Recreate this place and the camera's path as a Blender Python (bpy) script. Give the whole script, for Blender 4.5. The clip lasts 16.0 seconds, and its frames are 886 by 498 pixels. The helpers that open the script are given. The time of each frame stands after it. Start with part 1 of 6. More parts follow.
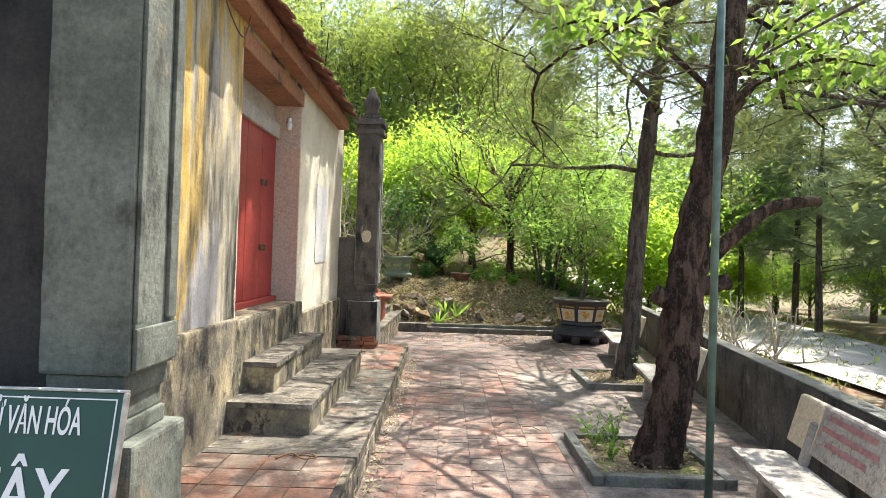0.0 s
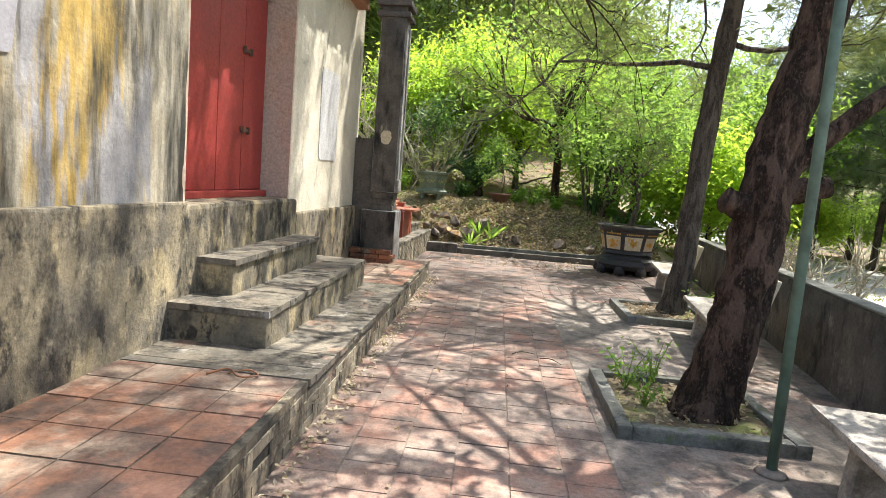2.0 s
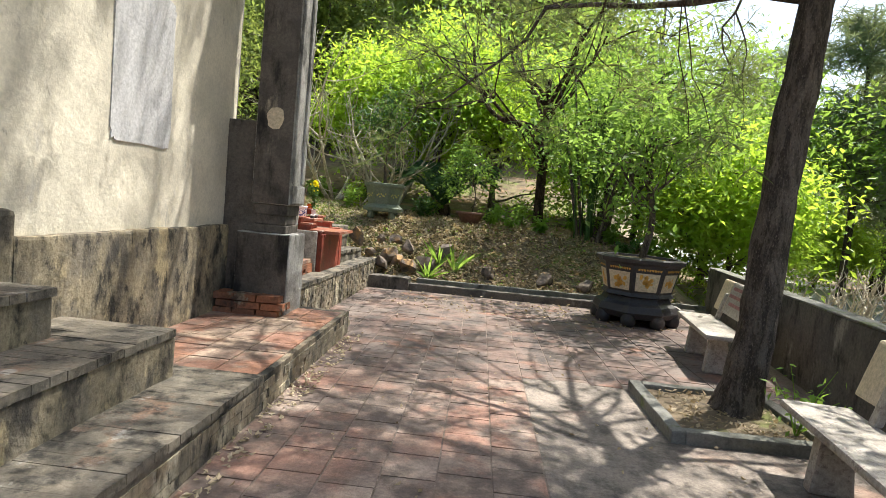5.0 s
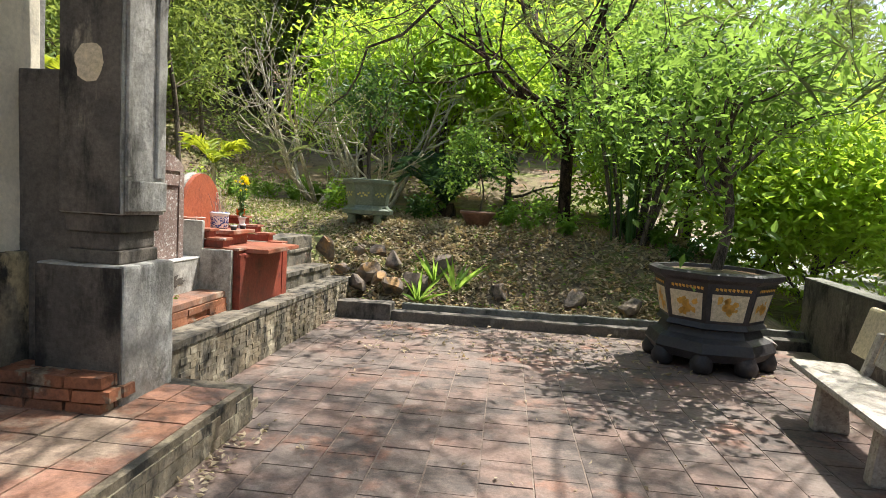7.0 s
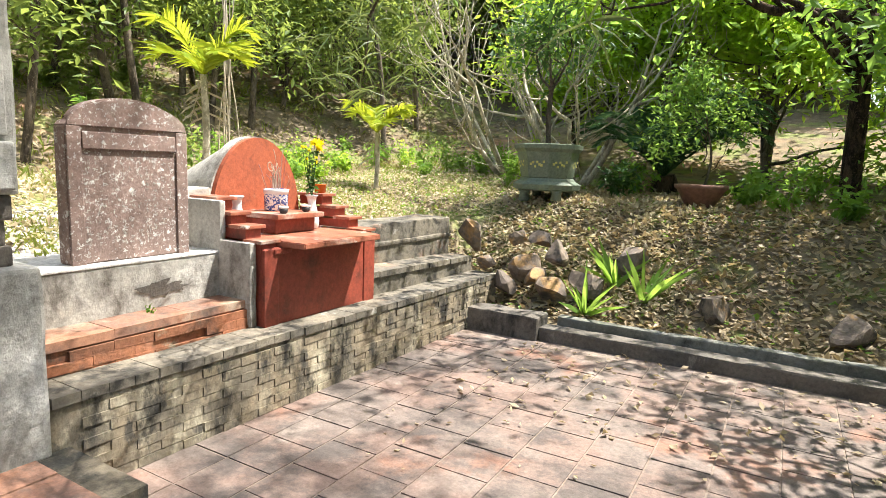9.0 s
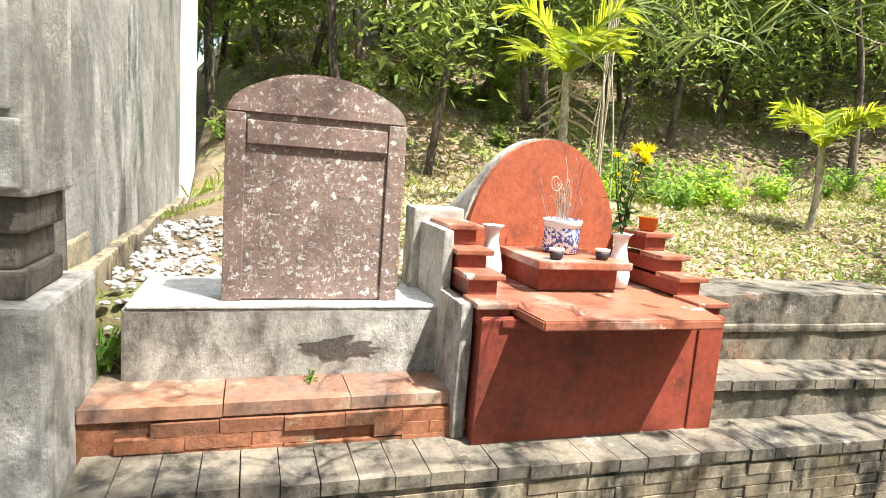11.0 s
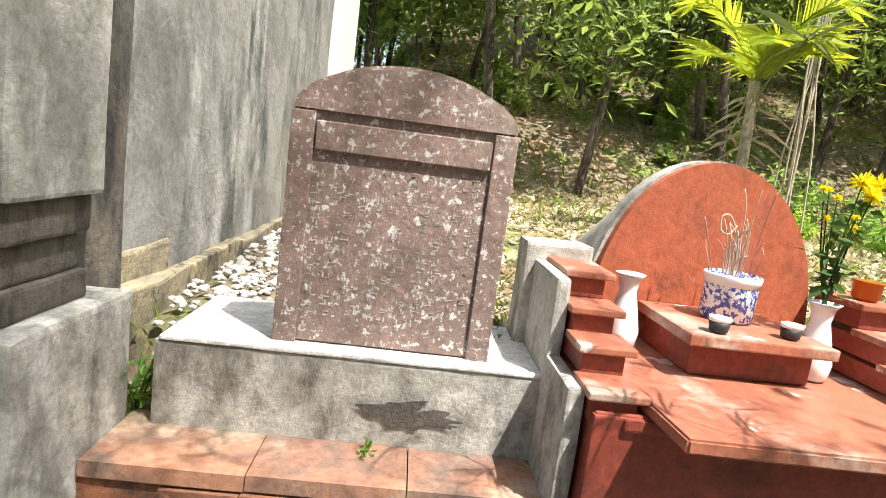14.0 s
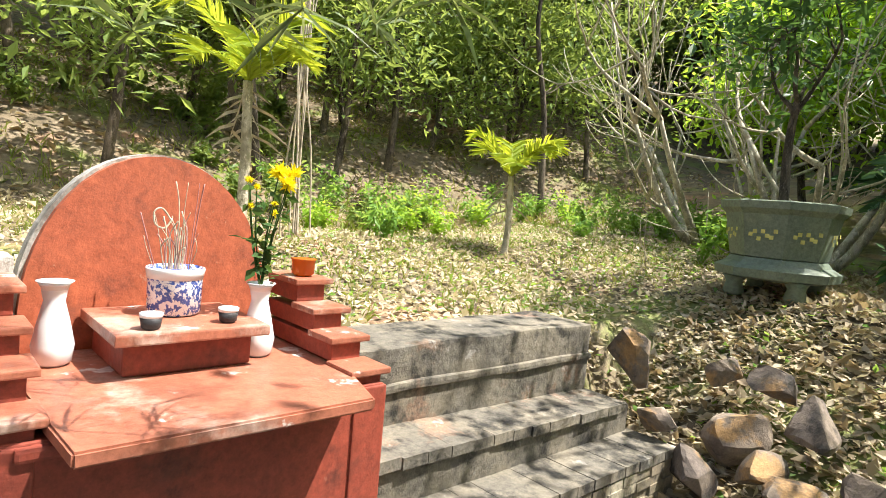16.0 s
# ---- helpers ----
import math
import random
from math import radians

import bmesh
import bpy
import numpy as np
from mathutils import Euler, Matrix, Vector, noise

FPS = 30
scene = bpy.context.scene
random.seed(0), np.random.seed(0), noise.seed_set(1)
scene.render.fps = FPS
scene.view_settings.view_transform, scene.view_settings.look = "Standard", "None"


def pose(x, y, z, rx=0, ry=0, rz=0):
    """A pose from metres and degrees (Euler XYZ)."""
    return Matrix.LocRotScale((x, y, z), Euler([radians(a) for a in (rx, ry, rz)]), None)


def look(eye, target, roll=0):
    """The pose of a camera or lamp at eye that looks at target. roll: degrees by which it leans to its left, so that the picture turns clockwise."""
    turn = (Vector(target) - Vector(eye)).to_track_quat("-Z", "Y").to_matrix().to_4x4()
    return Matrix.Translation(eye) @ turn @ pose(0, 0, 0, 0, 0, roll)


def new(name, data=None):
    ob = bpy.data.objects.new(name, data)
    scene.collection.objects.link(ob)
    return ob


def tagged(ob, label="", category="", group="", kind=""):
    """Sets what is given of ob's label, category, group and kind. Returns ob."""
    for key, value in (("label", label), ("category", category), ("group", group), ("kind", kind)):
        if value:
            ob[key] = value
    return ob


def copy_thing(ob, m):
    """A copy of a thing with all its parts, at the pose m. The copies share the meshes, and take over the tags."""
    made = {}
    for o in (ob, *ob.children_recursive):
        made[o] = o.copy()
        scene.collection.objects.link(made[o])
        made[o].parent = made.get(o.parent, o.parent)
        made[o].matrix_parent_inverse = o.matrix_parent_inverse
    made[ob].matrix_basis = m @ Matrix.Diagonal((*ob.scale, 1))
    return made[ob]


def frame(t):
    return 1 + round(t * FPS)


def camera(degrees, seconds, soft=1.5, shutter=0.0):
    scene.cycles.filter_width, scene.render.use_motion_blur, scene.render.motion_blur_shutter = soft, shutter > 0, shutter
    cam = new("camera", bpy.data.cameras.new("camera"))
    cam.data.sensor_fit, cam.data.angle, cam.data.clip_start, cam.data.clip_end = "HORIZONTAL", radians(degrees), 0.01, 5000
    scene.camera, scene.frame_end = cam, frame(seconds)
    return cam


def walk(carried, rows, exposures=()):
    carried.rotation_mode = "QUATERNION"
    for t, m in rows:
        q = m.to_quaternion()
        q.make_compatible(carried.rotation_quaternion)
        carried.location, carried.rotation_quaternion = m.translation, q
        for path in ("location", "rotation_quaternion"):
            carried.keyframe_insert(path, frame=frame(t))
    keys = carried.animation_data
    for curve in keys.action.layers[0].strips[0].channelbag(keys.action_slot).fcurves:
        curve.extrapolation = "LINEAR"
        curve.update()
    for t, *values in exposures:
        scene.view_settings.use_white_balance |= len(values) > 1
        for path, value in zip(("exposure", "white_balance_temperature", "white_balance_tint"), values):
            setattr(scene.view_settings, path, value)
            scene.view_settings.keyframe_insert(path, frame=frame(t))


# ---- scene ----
cam = camera(73.6, 16.0, soft=0.7)
PATH = [
    (0, (0.015, -0.02, 1.854), (0.002, 1.98, 1.874), 1.8),
    (0.5, (0.129, 0.167, 1.836), (-0.064, 2.155, 1.729), 2.6),
    (1, (0.217, 0.399, 1.817), (0.001, 2.379, 1.635), 3.3),
    (1.5, (0.294, 0.739, 1.671), (0.114, 2.718, 1.444), 4.3),
    (2, (0.387, 1.161, 1.519), (0.219, 3.142, 1.297), 4.6),
    (2.5, (0.469, 1.745, 1.45), (0.316, 3.728, 1.237), 4.8),
    (3, (0.608, 2.259, 1.459), (0.436, 4.242, 1.262), 4.7),
    (3.5, (0.711, 2.753, 1.465), (0.507, 4.733, 1.271), 4.6),
    (3.7, (0.76, 2.949, 1.469), (0.608, 4.934, 1.28), 4.9),
    (5.8, (0.645, 5.488, 1.415), (0.529, 7.48, 1.284), 5.3),
    (6, (0.68, 5.728, 1.411), (0.464, 7.711, 1.268), 4.7),
    (6.5, (0.783, 6.428, 1.442), (0.558, 8.41, 1.302), 3.9),
    (7, (0.942, 7.078, 1.474), (0.734, 9.061, 1.318), 3.2),
    (7.5, (1.119, 7.676, 1.502), (0.956, 9.662, 1.331), 3.4),
    (8, (1.229, 8.282, 1.485), (0.959, 10.254, 1.292), 3.4),
    (8.5, (1.339, 8.886, 1.472), (0.732, 10.777, 1.238), 2.8),
    (8.6, (1.35, 8.997, 1.481), (0.662, 10.859, 1.242), 2.7),
    (9, (1.374, 9.429, 1.469), (0.379, 11.141, 1.191), 2.1),
    (9.5, (1.273, 9.946, 1.472), (-0.018, 11.446, 1.181), 2.6),
    (10, (1.107, 10.442, 1.47), (-0.451, 11.663, 1.183), 3.9),
    (10.2, (1.02, 10.625, 1.463), (-0.627, 11.723, 1.175), 4.1),
    (12.3, (0.105, 11.478, 1.494), (-1.869, 11.65, 1.223), 6.4),
    (12.5, (0.089, 11.519, 1.508), (-1.886, 11.672, 1.23), 7.1),
    (13, (0.052, 11.488, 1.508), (-1.922, 11.626, 1.216), 8.0),
    (13.5, (0.06, 11.431, 1.495), (-1.915, 11.558, 1.212), 8.0),
    (14, (0.074, 11.397, 1.501), (-1.901, 11.525, 1.212), 7.4),
    (14.5, (0.088, 11.431, 1.493), (-1.887, 11.588, 1.219), 6.5),
    (15, (0.107, 11.581, 1.515), (-1.827, 12.022, 1.259), 6.7),
    (15.5, (0.166, 11.726, 1.537), (-1.592, 12.658, 1.336), 6.4),
    (16, (0.214, 11.797, 1.534), (-1.248, 13.154, 1.392), 5.0),
]
walk(cam, [(t, look(eye, target, roll)) for t, eye, target, roll in PATH],
     [(0, 1.66), (1, 1.74), (2, 1.56), (2.5, 1.26), (3.5, 1.25), (6, 1.26), (6.5, 1.20), (8, 1.52), (9.5, 1.82), (10.2, 1.84), (13, 1.44), (16, 1.60)])

# ---- light ----
SUN_DIR = Vector((0.37, 0.34, 1.0)).normalized()
world = bpy.data.worlds.new("sky")
scene.world = world
world.use_nodes = True
wn = world.node_tree
sky = wn.nodes.new("ShaderNodeTexSky")
sky.sky_type = "NISHITA"
sky.sun_disc = False
sky.sun_elevation = math.asin(SUN_DIR.z)
sky.sun_rotation = math.atan2(SUN_DIR.x, SUN_DIR.y)
sky.air_density, sky.dust_density = 1.2, 3.0
wn.links.new(sky.outputs[0], wn.nodes["Background"].inputs[0])
wn.nodes["Background"].inputs[1].default_value = 0.12
sun = new("sun", bpy.data.lights.new("sun", "SUN"))
sun.data.energy, sun.data.angle, sun.data.color = 4.5, radians(0.55), (1.0, 0.965, 0.90)
sun.matrix_world = look(SUN_DIR * 60, (0, 0, 0))

# ---- materials ----


def nodes_of(name):
    m = bpy.data.materials.new(name)
    m.use_nodes = True
    t = m.node_tree
    return m, t, t.nodes["Principled BSDF"]


def place(t, scale=(1, 1, 1)):
    g = t.nodes.new("ShaderNodeNewGeometry")
    mp = t.nodes.new("ShaderNodeMapping")
    mp.inputs["Scale"].default_value = scale
    t.links.new(g.outputs["Position"], mp.inputs[0])
    return mp.outputs[0]


def noise_of(t, vec, scale, detail=6, rough=0.6):
    n = t.nodes.new("ShaderNodeTexNoise")
    n.inputs["Scale"].default_value, n.inputs["Detail"].default_value, n.inputs["Roughness"].default_value = scale, detail, rough
    t.links.new(vec, n.inputs["Vector"])
    return n.outputs["Fac"]


def ramp(t, fac, lo, hi):
    r = t.nodes.new("ShaderNodeMapRange")
    r.interpolation_type = "SMOOTHSTEP"
    r.inputs["From Min"].default_value, r.inputs["From Max"].default_value = lo, hi
    t.links.new(fac, r.inputs["Value"])
    return r.outputs["Result"]


def blend(t, fac, a, b):
    m = t.nodes.new("ShaderNodeMix")
    m.data_type = "RGBA"
    for sock, v in ((m.inputs[6], a), (m.inputs[7], b)):
        if isinstance(v, tuple):
            sock.default_value = (*v, 1)
        else:
            t.links.new(v, sock)
    if isinstance(fac, float):
        m.inputs[0].default_value = fac
    else:
        t.links.new(fac, m.inputs[0])
    return m.outputs[2]


def bumped(t, p, heights, strength, distance):
    b = t.nodes.new("ShaderNodeBump")
    b.inputs["Strength"].default_value, b.inputs["Distance"].default_value = strength, distance
    t.links.new(heights, b.inputs["Height"])
    t.links.new(b.outputs[0], p.inputs["Normal"])


def weathered(name, base, other, stain, layers=(), amount=0.5, streak=0.35, scale=1.0, rough=0.9, bump=0.5, piece=0.0, spec=0.3, grain=1.0):
    """A worn mineral surface: two paints in patches, streaked stains, fine grain. layers: further (colour, scale, lo, hi)."""
    m, t, p = nodes_of(name)
    pos = place(t)
    tall = place(t, (1, 1, streak))
    c = blend(t, ramp(t, noise_of(t, pos, 1.7 * scale), 0.42, 0.6), base, other)
    for colour, sc, lo, hi in layers:
        c = blend(t, ramp(t, noise_of(t, tall, sc, 7, 0.66), lo, hi), c, colour)
    st = ramp(t, noise_of(t, tall, 2.6 * scale, 9, 0.68), 0.62 - 0.25 * amount, 0.78 - 0.2 * amount)
    c = blend(t, st, c, stain)
    fine = noise_of(t, pos, 34, 10, 0.78)
    speck = ramp(t, noise_of(t, pos, 9, 10, 0.72), 0.52, 0.72)
    dim = t.nodes.new("ShaderNodeMath")
    dim.operation = "MULTIPLY"
    dim.inputs[1].default_value = 0.4 * grain
    t.links.new(speck, dim.inputs[0])
    c = blend(t, dim.outputs[0], c, tuple(0.5 * v for v in base))
    hsv = t.nodes.new("ShaderNodeHueSaturation")
    val = t.nodes.new("ShaderNodeMapRange")
    val.inputs["From Min"].default_value, val.inputs["From Max"].default_value = 0.3, 0.7
    val.inputs["To Min"].default_value, val.inputs["To Max"].default_value = 1 - 0.38 * grain, 1 + 0.36 * grain
    t.links.new(fine, val.inputs["Value"])
    if piece:
        info = t.nodes.new("ShaderNodeObjectInfo")
        rnd = t.nodes.new("ShaderNodeMapRange")
        rnd.inputs["To Min"].default_value, rnd.inputs["To Max"].default_value = 1 - piece, 1 + piece
        t.links.new(info.outputs["Random"], rnd.inputs["Value"])
        mul = t.nodes.new("ShaderNodeMath")
        mul.operation = "MULTIPLY"
        t.links.new(val.outputs[0], mul.inputs[0])
        t.links.new(rnd.outputs[0], mul.inputs[1])
        t.links.new(mul.outputs[0], hsv.inputs["Value"])
    else:
        t.links.new(val.outputs[0], hsv.inputs["Value"])
    t.links.new(c, hsv.inputs["Color"])
    t.links.new(hsv.outputs[0], p.inputs["Base Color"])
    p.inputs["Roughness"].default_value = rough
    p.inputs["Specular IOR Level"].default_value = spec
    mixh = t.nodes.new("ShaderNodeMath")
    mixh.operation = "MULTIPLY_ADD"
    mixh.inputs[1].default_value = 0.35
    t.links.new(fine, mixh.inputs[0])
    t.links.new(noise_of(t, pos, 9, 6, 0.65), mixh.inputs[2])
    bumped(t, p, mixh.outputs[0], min(1, bump * 1.5), 0.02)
    return m


def plain(name, colour, rough=0.5, metal=0.0, vary=0.25, scale=20, bump=0.1, spec=0.5):
    m, t, p = nodes_of(name)
    n = noise_of(t, place(t), scale)
    c = blend(t, ramp(t, n, 0.3, 0.7), tuple(v * (1 - vary) for v in colour), tuple(min(1, v * (1 + vary)) for v in colour))
    t.links.new(c, p.inputs["Base Color"])
    p.inputs["Roughness"].default_value, p.inputs["Metallic"].default_value = rough, metal
    p.inputs["Specular IOR Level"].default_value = spec
    bumped(t, p, n, bump, 0.006)
    return m


def leafy(name, a, b, through_light=0.5, rough=0.45):
    """Leaf: glossy upper skin over a translucent blade, each leaf its own shade."""
    m, t, p = nodes_of(name)
    g = t.nodes.new("ShaderNodeNewGeometry")
    c = blend(t, g.outputs["Random Per Island"], a, b)
    c = blend(t, ramp(t, noise_of(t, place(t), 1.3), 0.35, 0.65), c, tuple(0.6 * x + 0.4 * y for x, y in zip(a, b)))
    t.links.new(c, p.inputs["Base Color"])
    p.inputs["Roughness"].default_value = rough
    p.inputs["Specular IOR Level"].default_value = 0.25
    tr = t.nodes.new("ShaderNodeBsdfTranslucent")
    warm = blend(t, 0.5, c, (min(1, b[0] * 2.2), min(1, b[1] * 1.7), b[2] * 1.0))
    t.links.new(warm, tr.inputs[0])
    mx = t.nodes.new("ShaderNodeMixShader")
    mx.inputs[0].default_value = through_light
    t.links.new(p.outputs[0], mx.inputs[1])
    t.links.new(tr.outputs[0], mx.inputs[2])
    t.links.new(mx.outputs[0], t.nodes["Material Output"].inputs[0])
    return m


def barky(name, a, b, scale=14, tall=0.25, bump=1.0):
    """Bark: long uneven plates parted by soft furrows, flaking grain on the plates."""
    m, t, p = nodes_of(name)
    vec = place(t, (1, 1, tall))
    nz = t.nodes.new("ShaderNodeTexNoise")
    nz.inputs["Scale"].default_value, nz.inputs["Detail"].default_value = 9, 5
    t.links.new(vec, nz.inputs["Vector"])
    add = t.nodes.new("ShaderNodeMixRGB")
    add.inputs[0].default_value = 0.16
    t.links.new(vec, add.inputs[1])
    t.links.new(nz.outputs["Color"], add.inputs[2])
    ridge = noise_of(t, add.outputs[0], scale * 0.55, 8, 0.62)
    plates = ramp(t, ridge, 0.40, 0.58)
    flakes = noise_of(t, place(t, (1, 1, 0.5)), scale * 2.6, 8, 0.75)
    c = blend(t, plates, a, b)
    c = blend(t, ramp(t, flakes, 0.52, 0.68), c, tuple(1.7 * x for x in b))
    c = blend(t, ramp(t, flakes, 0.46, 0.34), c, tuple(0.7 * x for x in a))
    t.links.new(c, p.inputs["Base Color"])
    p.inputs["Roughness"].default_value = 0.95
    p.inputs["Specular IOR Level"].default_value = 0.15
    both = t.nodes.new("ShaderNodeMath")
    both.operation = "MULTIPLY_ADD"
    both.inputs[1].default_value = 0.5
    t.links.new(flakes, both.inputs[0])
    t.links.new(plates, both.inputs[2])
    bumped(t, p, both.outputs[0], bump, 0.035)
    return m


M_FACADE = weathered("ochre_limewash", (0.48, 0.43, 0.325), (0.42, 0.365, 0.26), (0.042, 0.039, 0.032), [((0.52, 0.35, 0.095), 1.05, 0.49, 0.56), ((0.34, 0.325, 0.32), 0.8, 0.57, 0.60), ((0.09, 0.08, 0.055), 2.0, 0.52, 0.64)], 0.8, 0.15, 0.9, bump=0.3, grain=0.5)
M_WHITEWASH = weathered("old_whitewash", (0.68, 0.62, 0.49), (0.58, 0.53, 0.42), (0.26, 0.23, 0.18), [((0.42, 0.39, 0.34), 1.6, 0.58, 0.66), ((0.30, 0.27, 0.22), 4.5, 0.64, 0.70)], 0.25, 0.5, bump=0.3, grain=0.5)
M_PATCH = weathered("fresh_render", (0.55, 0.54, 0.53), (0.50, 0.49, 0.48), (0.40, 0.38, 0.36), (), 0.1, 1.0, bump=0.2)
M_PATCHGREY = weathered("lilac_grey_render", (0.33, 0.315, 0.33), (0.29, 0.28, 0.29), (0.22, 0.205, 0.20), (), 0.2, 0.4, bump=0.2, grain=0.4)
M_CREAM = weathered("cream_reveal", (0.55, 0.40, 0.30), (0.52, 0.42, 0.34), (0.28, 0.22, 0.17), (), 0.15, 0.3, bump=0.25)
M_PLINTH = weathered("mouldy_plinth", (0.28, 0.235, 0.155), (0.185, 0.16, 0.12), (0.026, 0.025, 0.022), [((0.42, 0.34, 0.20), 3.4, 0.54, 0.63), ((0.075, 0.067, 0.054), 2.2, 0.50, 0.64), ((0.055, 0.05, 0.042), 8.0, 0.55, 0.65)], 0.5, 0.55, 2.0)
M_PILLAR = weathered("stained_concrete", (0.15, 0.16, 0.13), (0.095, 0.103, 0.084), (0.035, 0.035, 0.030), [((0.26, 0.20, 0.13), 1.6, 0.56, 0.64), ((0.20, 0.215, 0.18), 2.5, 0.58, 0.68)], 0.5, 0.45, 1.0)
M_NEARBLACK = weathered("near_black_plaster", (0.05, 0.045, 0.04), (0.03, 0.028, 0.026), (0.015, 0.014, 0.013), [((0.16, 0.12, 0.08), 1.2, 0.58, 0.66)], 0.5, 0.5, 1.0)
M_COLGREY = weathered("pale_weathered_concrete", (0.40, 0.385, 0.35), (0.28, 0.27, 0.245), (0.06, 0.057, 0.05), [((0.50, 0.49, 0.46), 1.8, 0.55, 0.64)], 0.5, 0.35, 1.1)
# stained dark counterpart of the pale column concrete, also used where shade is painted
M_DARKCOL = weathered("dark_render", (0.14, 0.12, 0.10), (0.09, 0.08, 0.07), (0.024, 0.023, 0.021), [((0.34, 0.29, 0.22), 2.3, 0.57, 0.63)], 0.6, 0.3, 1.4)
M_GREYWALL = weathered("rain_streaked_wall", (0.27, 0.26, 0.243), (0.19, 0.182, 0.168), (0.065, 0.073, 0.065), [((0.40, 0.385, 0.365), 1.2, 0.54, 0.64), ((0.12, 0.115, 0.10), 3.0, 0.59, 0.69), ((0.46, 0.45, 0.43), 9.0, 0.66, 0.69)], 0.5, 0.32, 0.9, grain=0.8)
M_STEP = weathered("worn_step", (0.205, 0.178, 0.135), (0.145, 0.13, 0.105), (0.032, 0.030, 0.026), [((0.25, 0.16, 0.11), 2.5, 0.58, 0.66), ((0.33, 0.31, 0.27), 5.0, 0.60, 0.66)], 0.6, 1.0, 2.2, piece=0.10)
M_RISER = weathered("mossy_brick", (0.27, 0.22, 0.15), (0.18, 0.155, 0.115), (0.035, 0.033, 0.028), [((0.42, 0.37, 0.27), 3.5, 0.52, 0.62), ((0.085, 0.077, 0.062), 9.0, 0.54, 0.64)], 0.6, 0.5, 2.2, piece=0.04)
M_MORTAR = weathered("mortar", (0.22, 0.18, 0.125), (0.14, 0.12, 0.09), (0.03, 0.03, 0.026), [((0.36, 0.30, 0.20), 3.5, 0.55, 0.62)], 0.8, 0.8)
M_REDBRICK = weathered("red_brick", (0.31, 0.125, 0.065), (0.24, 0.11, 0.065), (0.07, 0.05, 0.04), [((0.30, 0.24, 0.17), 4.0, 0.56, 0.62)], 0.5, 1.0, 1.5, piece=0.25)
M_TILE = weathered("terracotta_tile", (0.33, 0.185, 0.135), (0.29, 0.195, 0.15), (0.15, 0.115, 0.095), [((0.33, 0.255, 0.205), 1.1, 0.46, 0.58)], 0.8, 1.0, 1.0, 0.8, 0.3, piece=0.10)
M_TILEDUST = weathered("dusty_tile", (0.185, 0.128, 0.104), (0.17, 0.136, 0.116), (0.085, 0.07, 0.062), [((0.23, 0.125, 0.088), 0.9, 0.53, 0.62), ((0.26, 0.215, 0.18), 1.6, 0.60, 0.70)], 0.75, 1.0, 0.9, 0.85, 0.3, piece=0.06)
M_TERRTILE = weathered("orange_tile", (0.31, 0.155, 0.095), (0.25, 0.135, 0.095), (0.14, 0.10, 0.08), [((0.36, 0.27, 0.20), 1.4, 0.48, 0.58)], 0.75, 1.0, 1.2, 0.75, 0.3, piece=0.10)
M_GROUT = weathered("grout", (0.20, 0.15, 0.12), (0.225, 0.18, 0.145), (0.11, 0.09, 0.078), (), 0.3, 1.0)
M_CONC = weathered("yard_concrete", (0.28, 0.235, 0.195), (0.235, 0.20, 0.165), (0.11, 0.095, 0.08), [((0.31, 0.215, 0.165), 0.8, 0.50, 0.62)], 0.7, 1.0, 1.2)
M_KERB = weathered("kerb_concrete", (0.20, 0.195, 0.17), (0.14, 0.14, 0.115), (0.05, 0.05, 0.04), [((0.13, 0.15, 0.07), 3.0, 0.58, 0.68)], 0.4, 1.0)
M_LOWWALL = weathered("dark_low_wall", (0.15, 0.13, 0.108), (0.10, 0.09, 0.078), (0.032, 0.03, 0.026), [((0.26, 0.235, 0.20), 2.0, 0.60, 0.68)], 0.5, 0.5, 1.4)
M_PLASTER = weathered("tomb_render", (0.44, 0.42, 0.375), (0.37, 0.355, 0.32), (0.15, 0.135, 0.115), (), 0.5, 0.5, 1.4, bump=0.4)
M_CAPLIT = weathered("sunlit_cement", (0.72, 0.71, 0.68), (0.64, 0.63, 0.60), (0.42, 0.40, 0.36), (), 0.2, 1.0)
M_STELE = weathered("purple_stone", (0.24, 0.165, 0.14), (0.20, 0.14, 0.12), (0.27, 0.22, 0.185), [((0.44, 0.41, 0.38), 60.0, 0.585, 0.61), ((0.52, 0.50, 0.47), 24.0, 0.585, 0.61)], 0.3, 1.0, 1.2, 0.85, 0.3)
# one tomb red in two tones: darker for slab shade, brighter for sun
M_REDSHADE = weathered("shaded_red_oxide", (0.27, 0.055, 0.032), (0.225, 0.048, 0.03), (0.12, 0.035, 0.024), [((0.36, 0.14, 0.09), 9.0, 0.66, 0.69)], 0.4, 1.0, 1.6, 0.55, 0.15, spec=0.4)
M_REDLIT = weathered("sunlit_red_render", (0.38, 0.10, 0.045), (0.33, 0.085, 0.04), (0.20, 0.06, 0.035), [((0.46, 0.22, 0.14), 9.0, 0.66, 0.69)], 0.3, 1.0, 1.4, 0.65, 0.2, spec=0.35)
M_REDTOP = weathered("faded_red_slab", (0.35, 0.125, 0.075), (0.28, 0.10, 0.06), (0.42, 0.29, 0.23), [((0.58, 0.52, 0.47), 5.0, 0.62, 0.66)], 0.5, 1.0, 1.8, 0.40, 0.15, spec=0.45)
M_DOOR = weathered("red_door_paint", (0.36, 0.05, 0.042), (0.32, 0.045, 0.04), (0.19, 0.035, 0.03), (), 0.3, 0.15, 1.2, 0.5, 0.08, spec=0.4)
M_LINTEL = weathered("pale_lintel", (0.50, 0.45, 0.40), (0.42, 0.38, 0.33), (0.2, 0.17, 0.14), (), 0.3, 1.0)
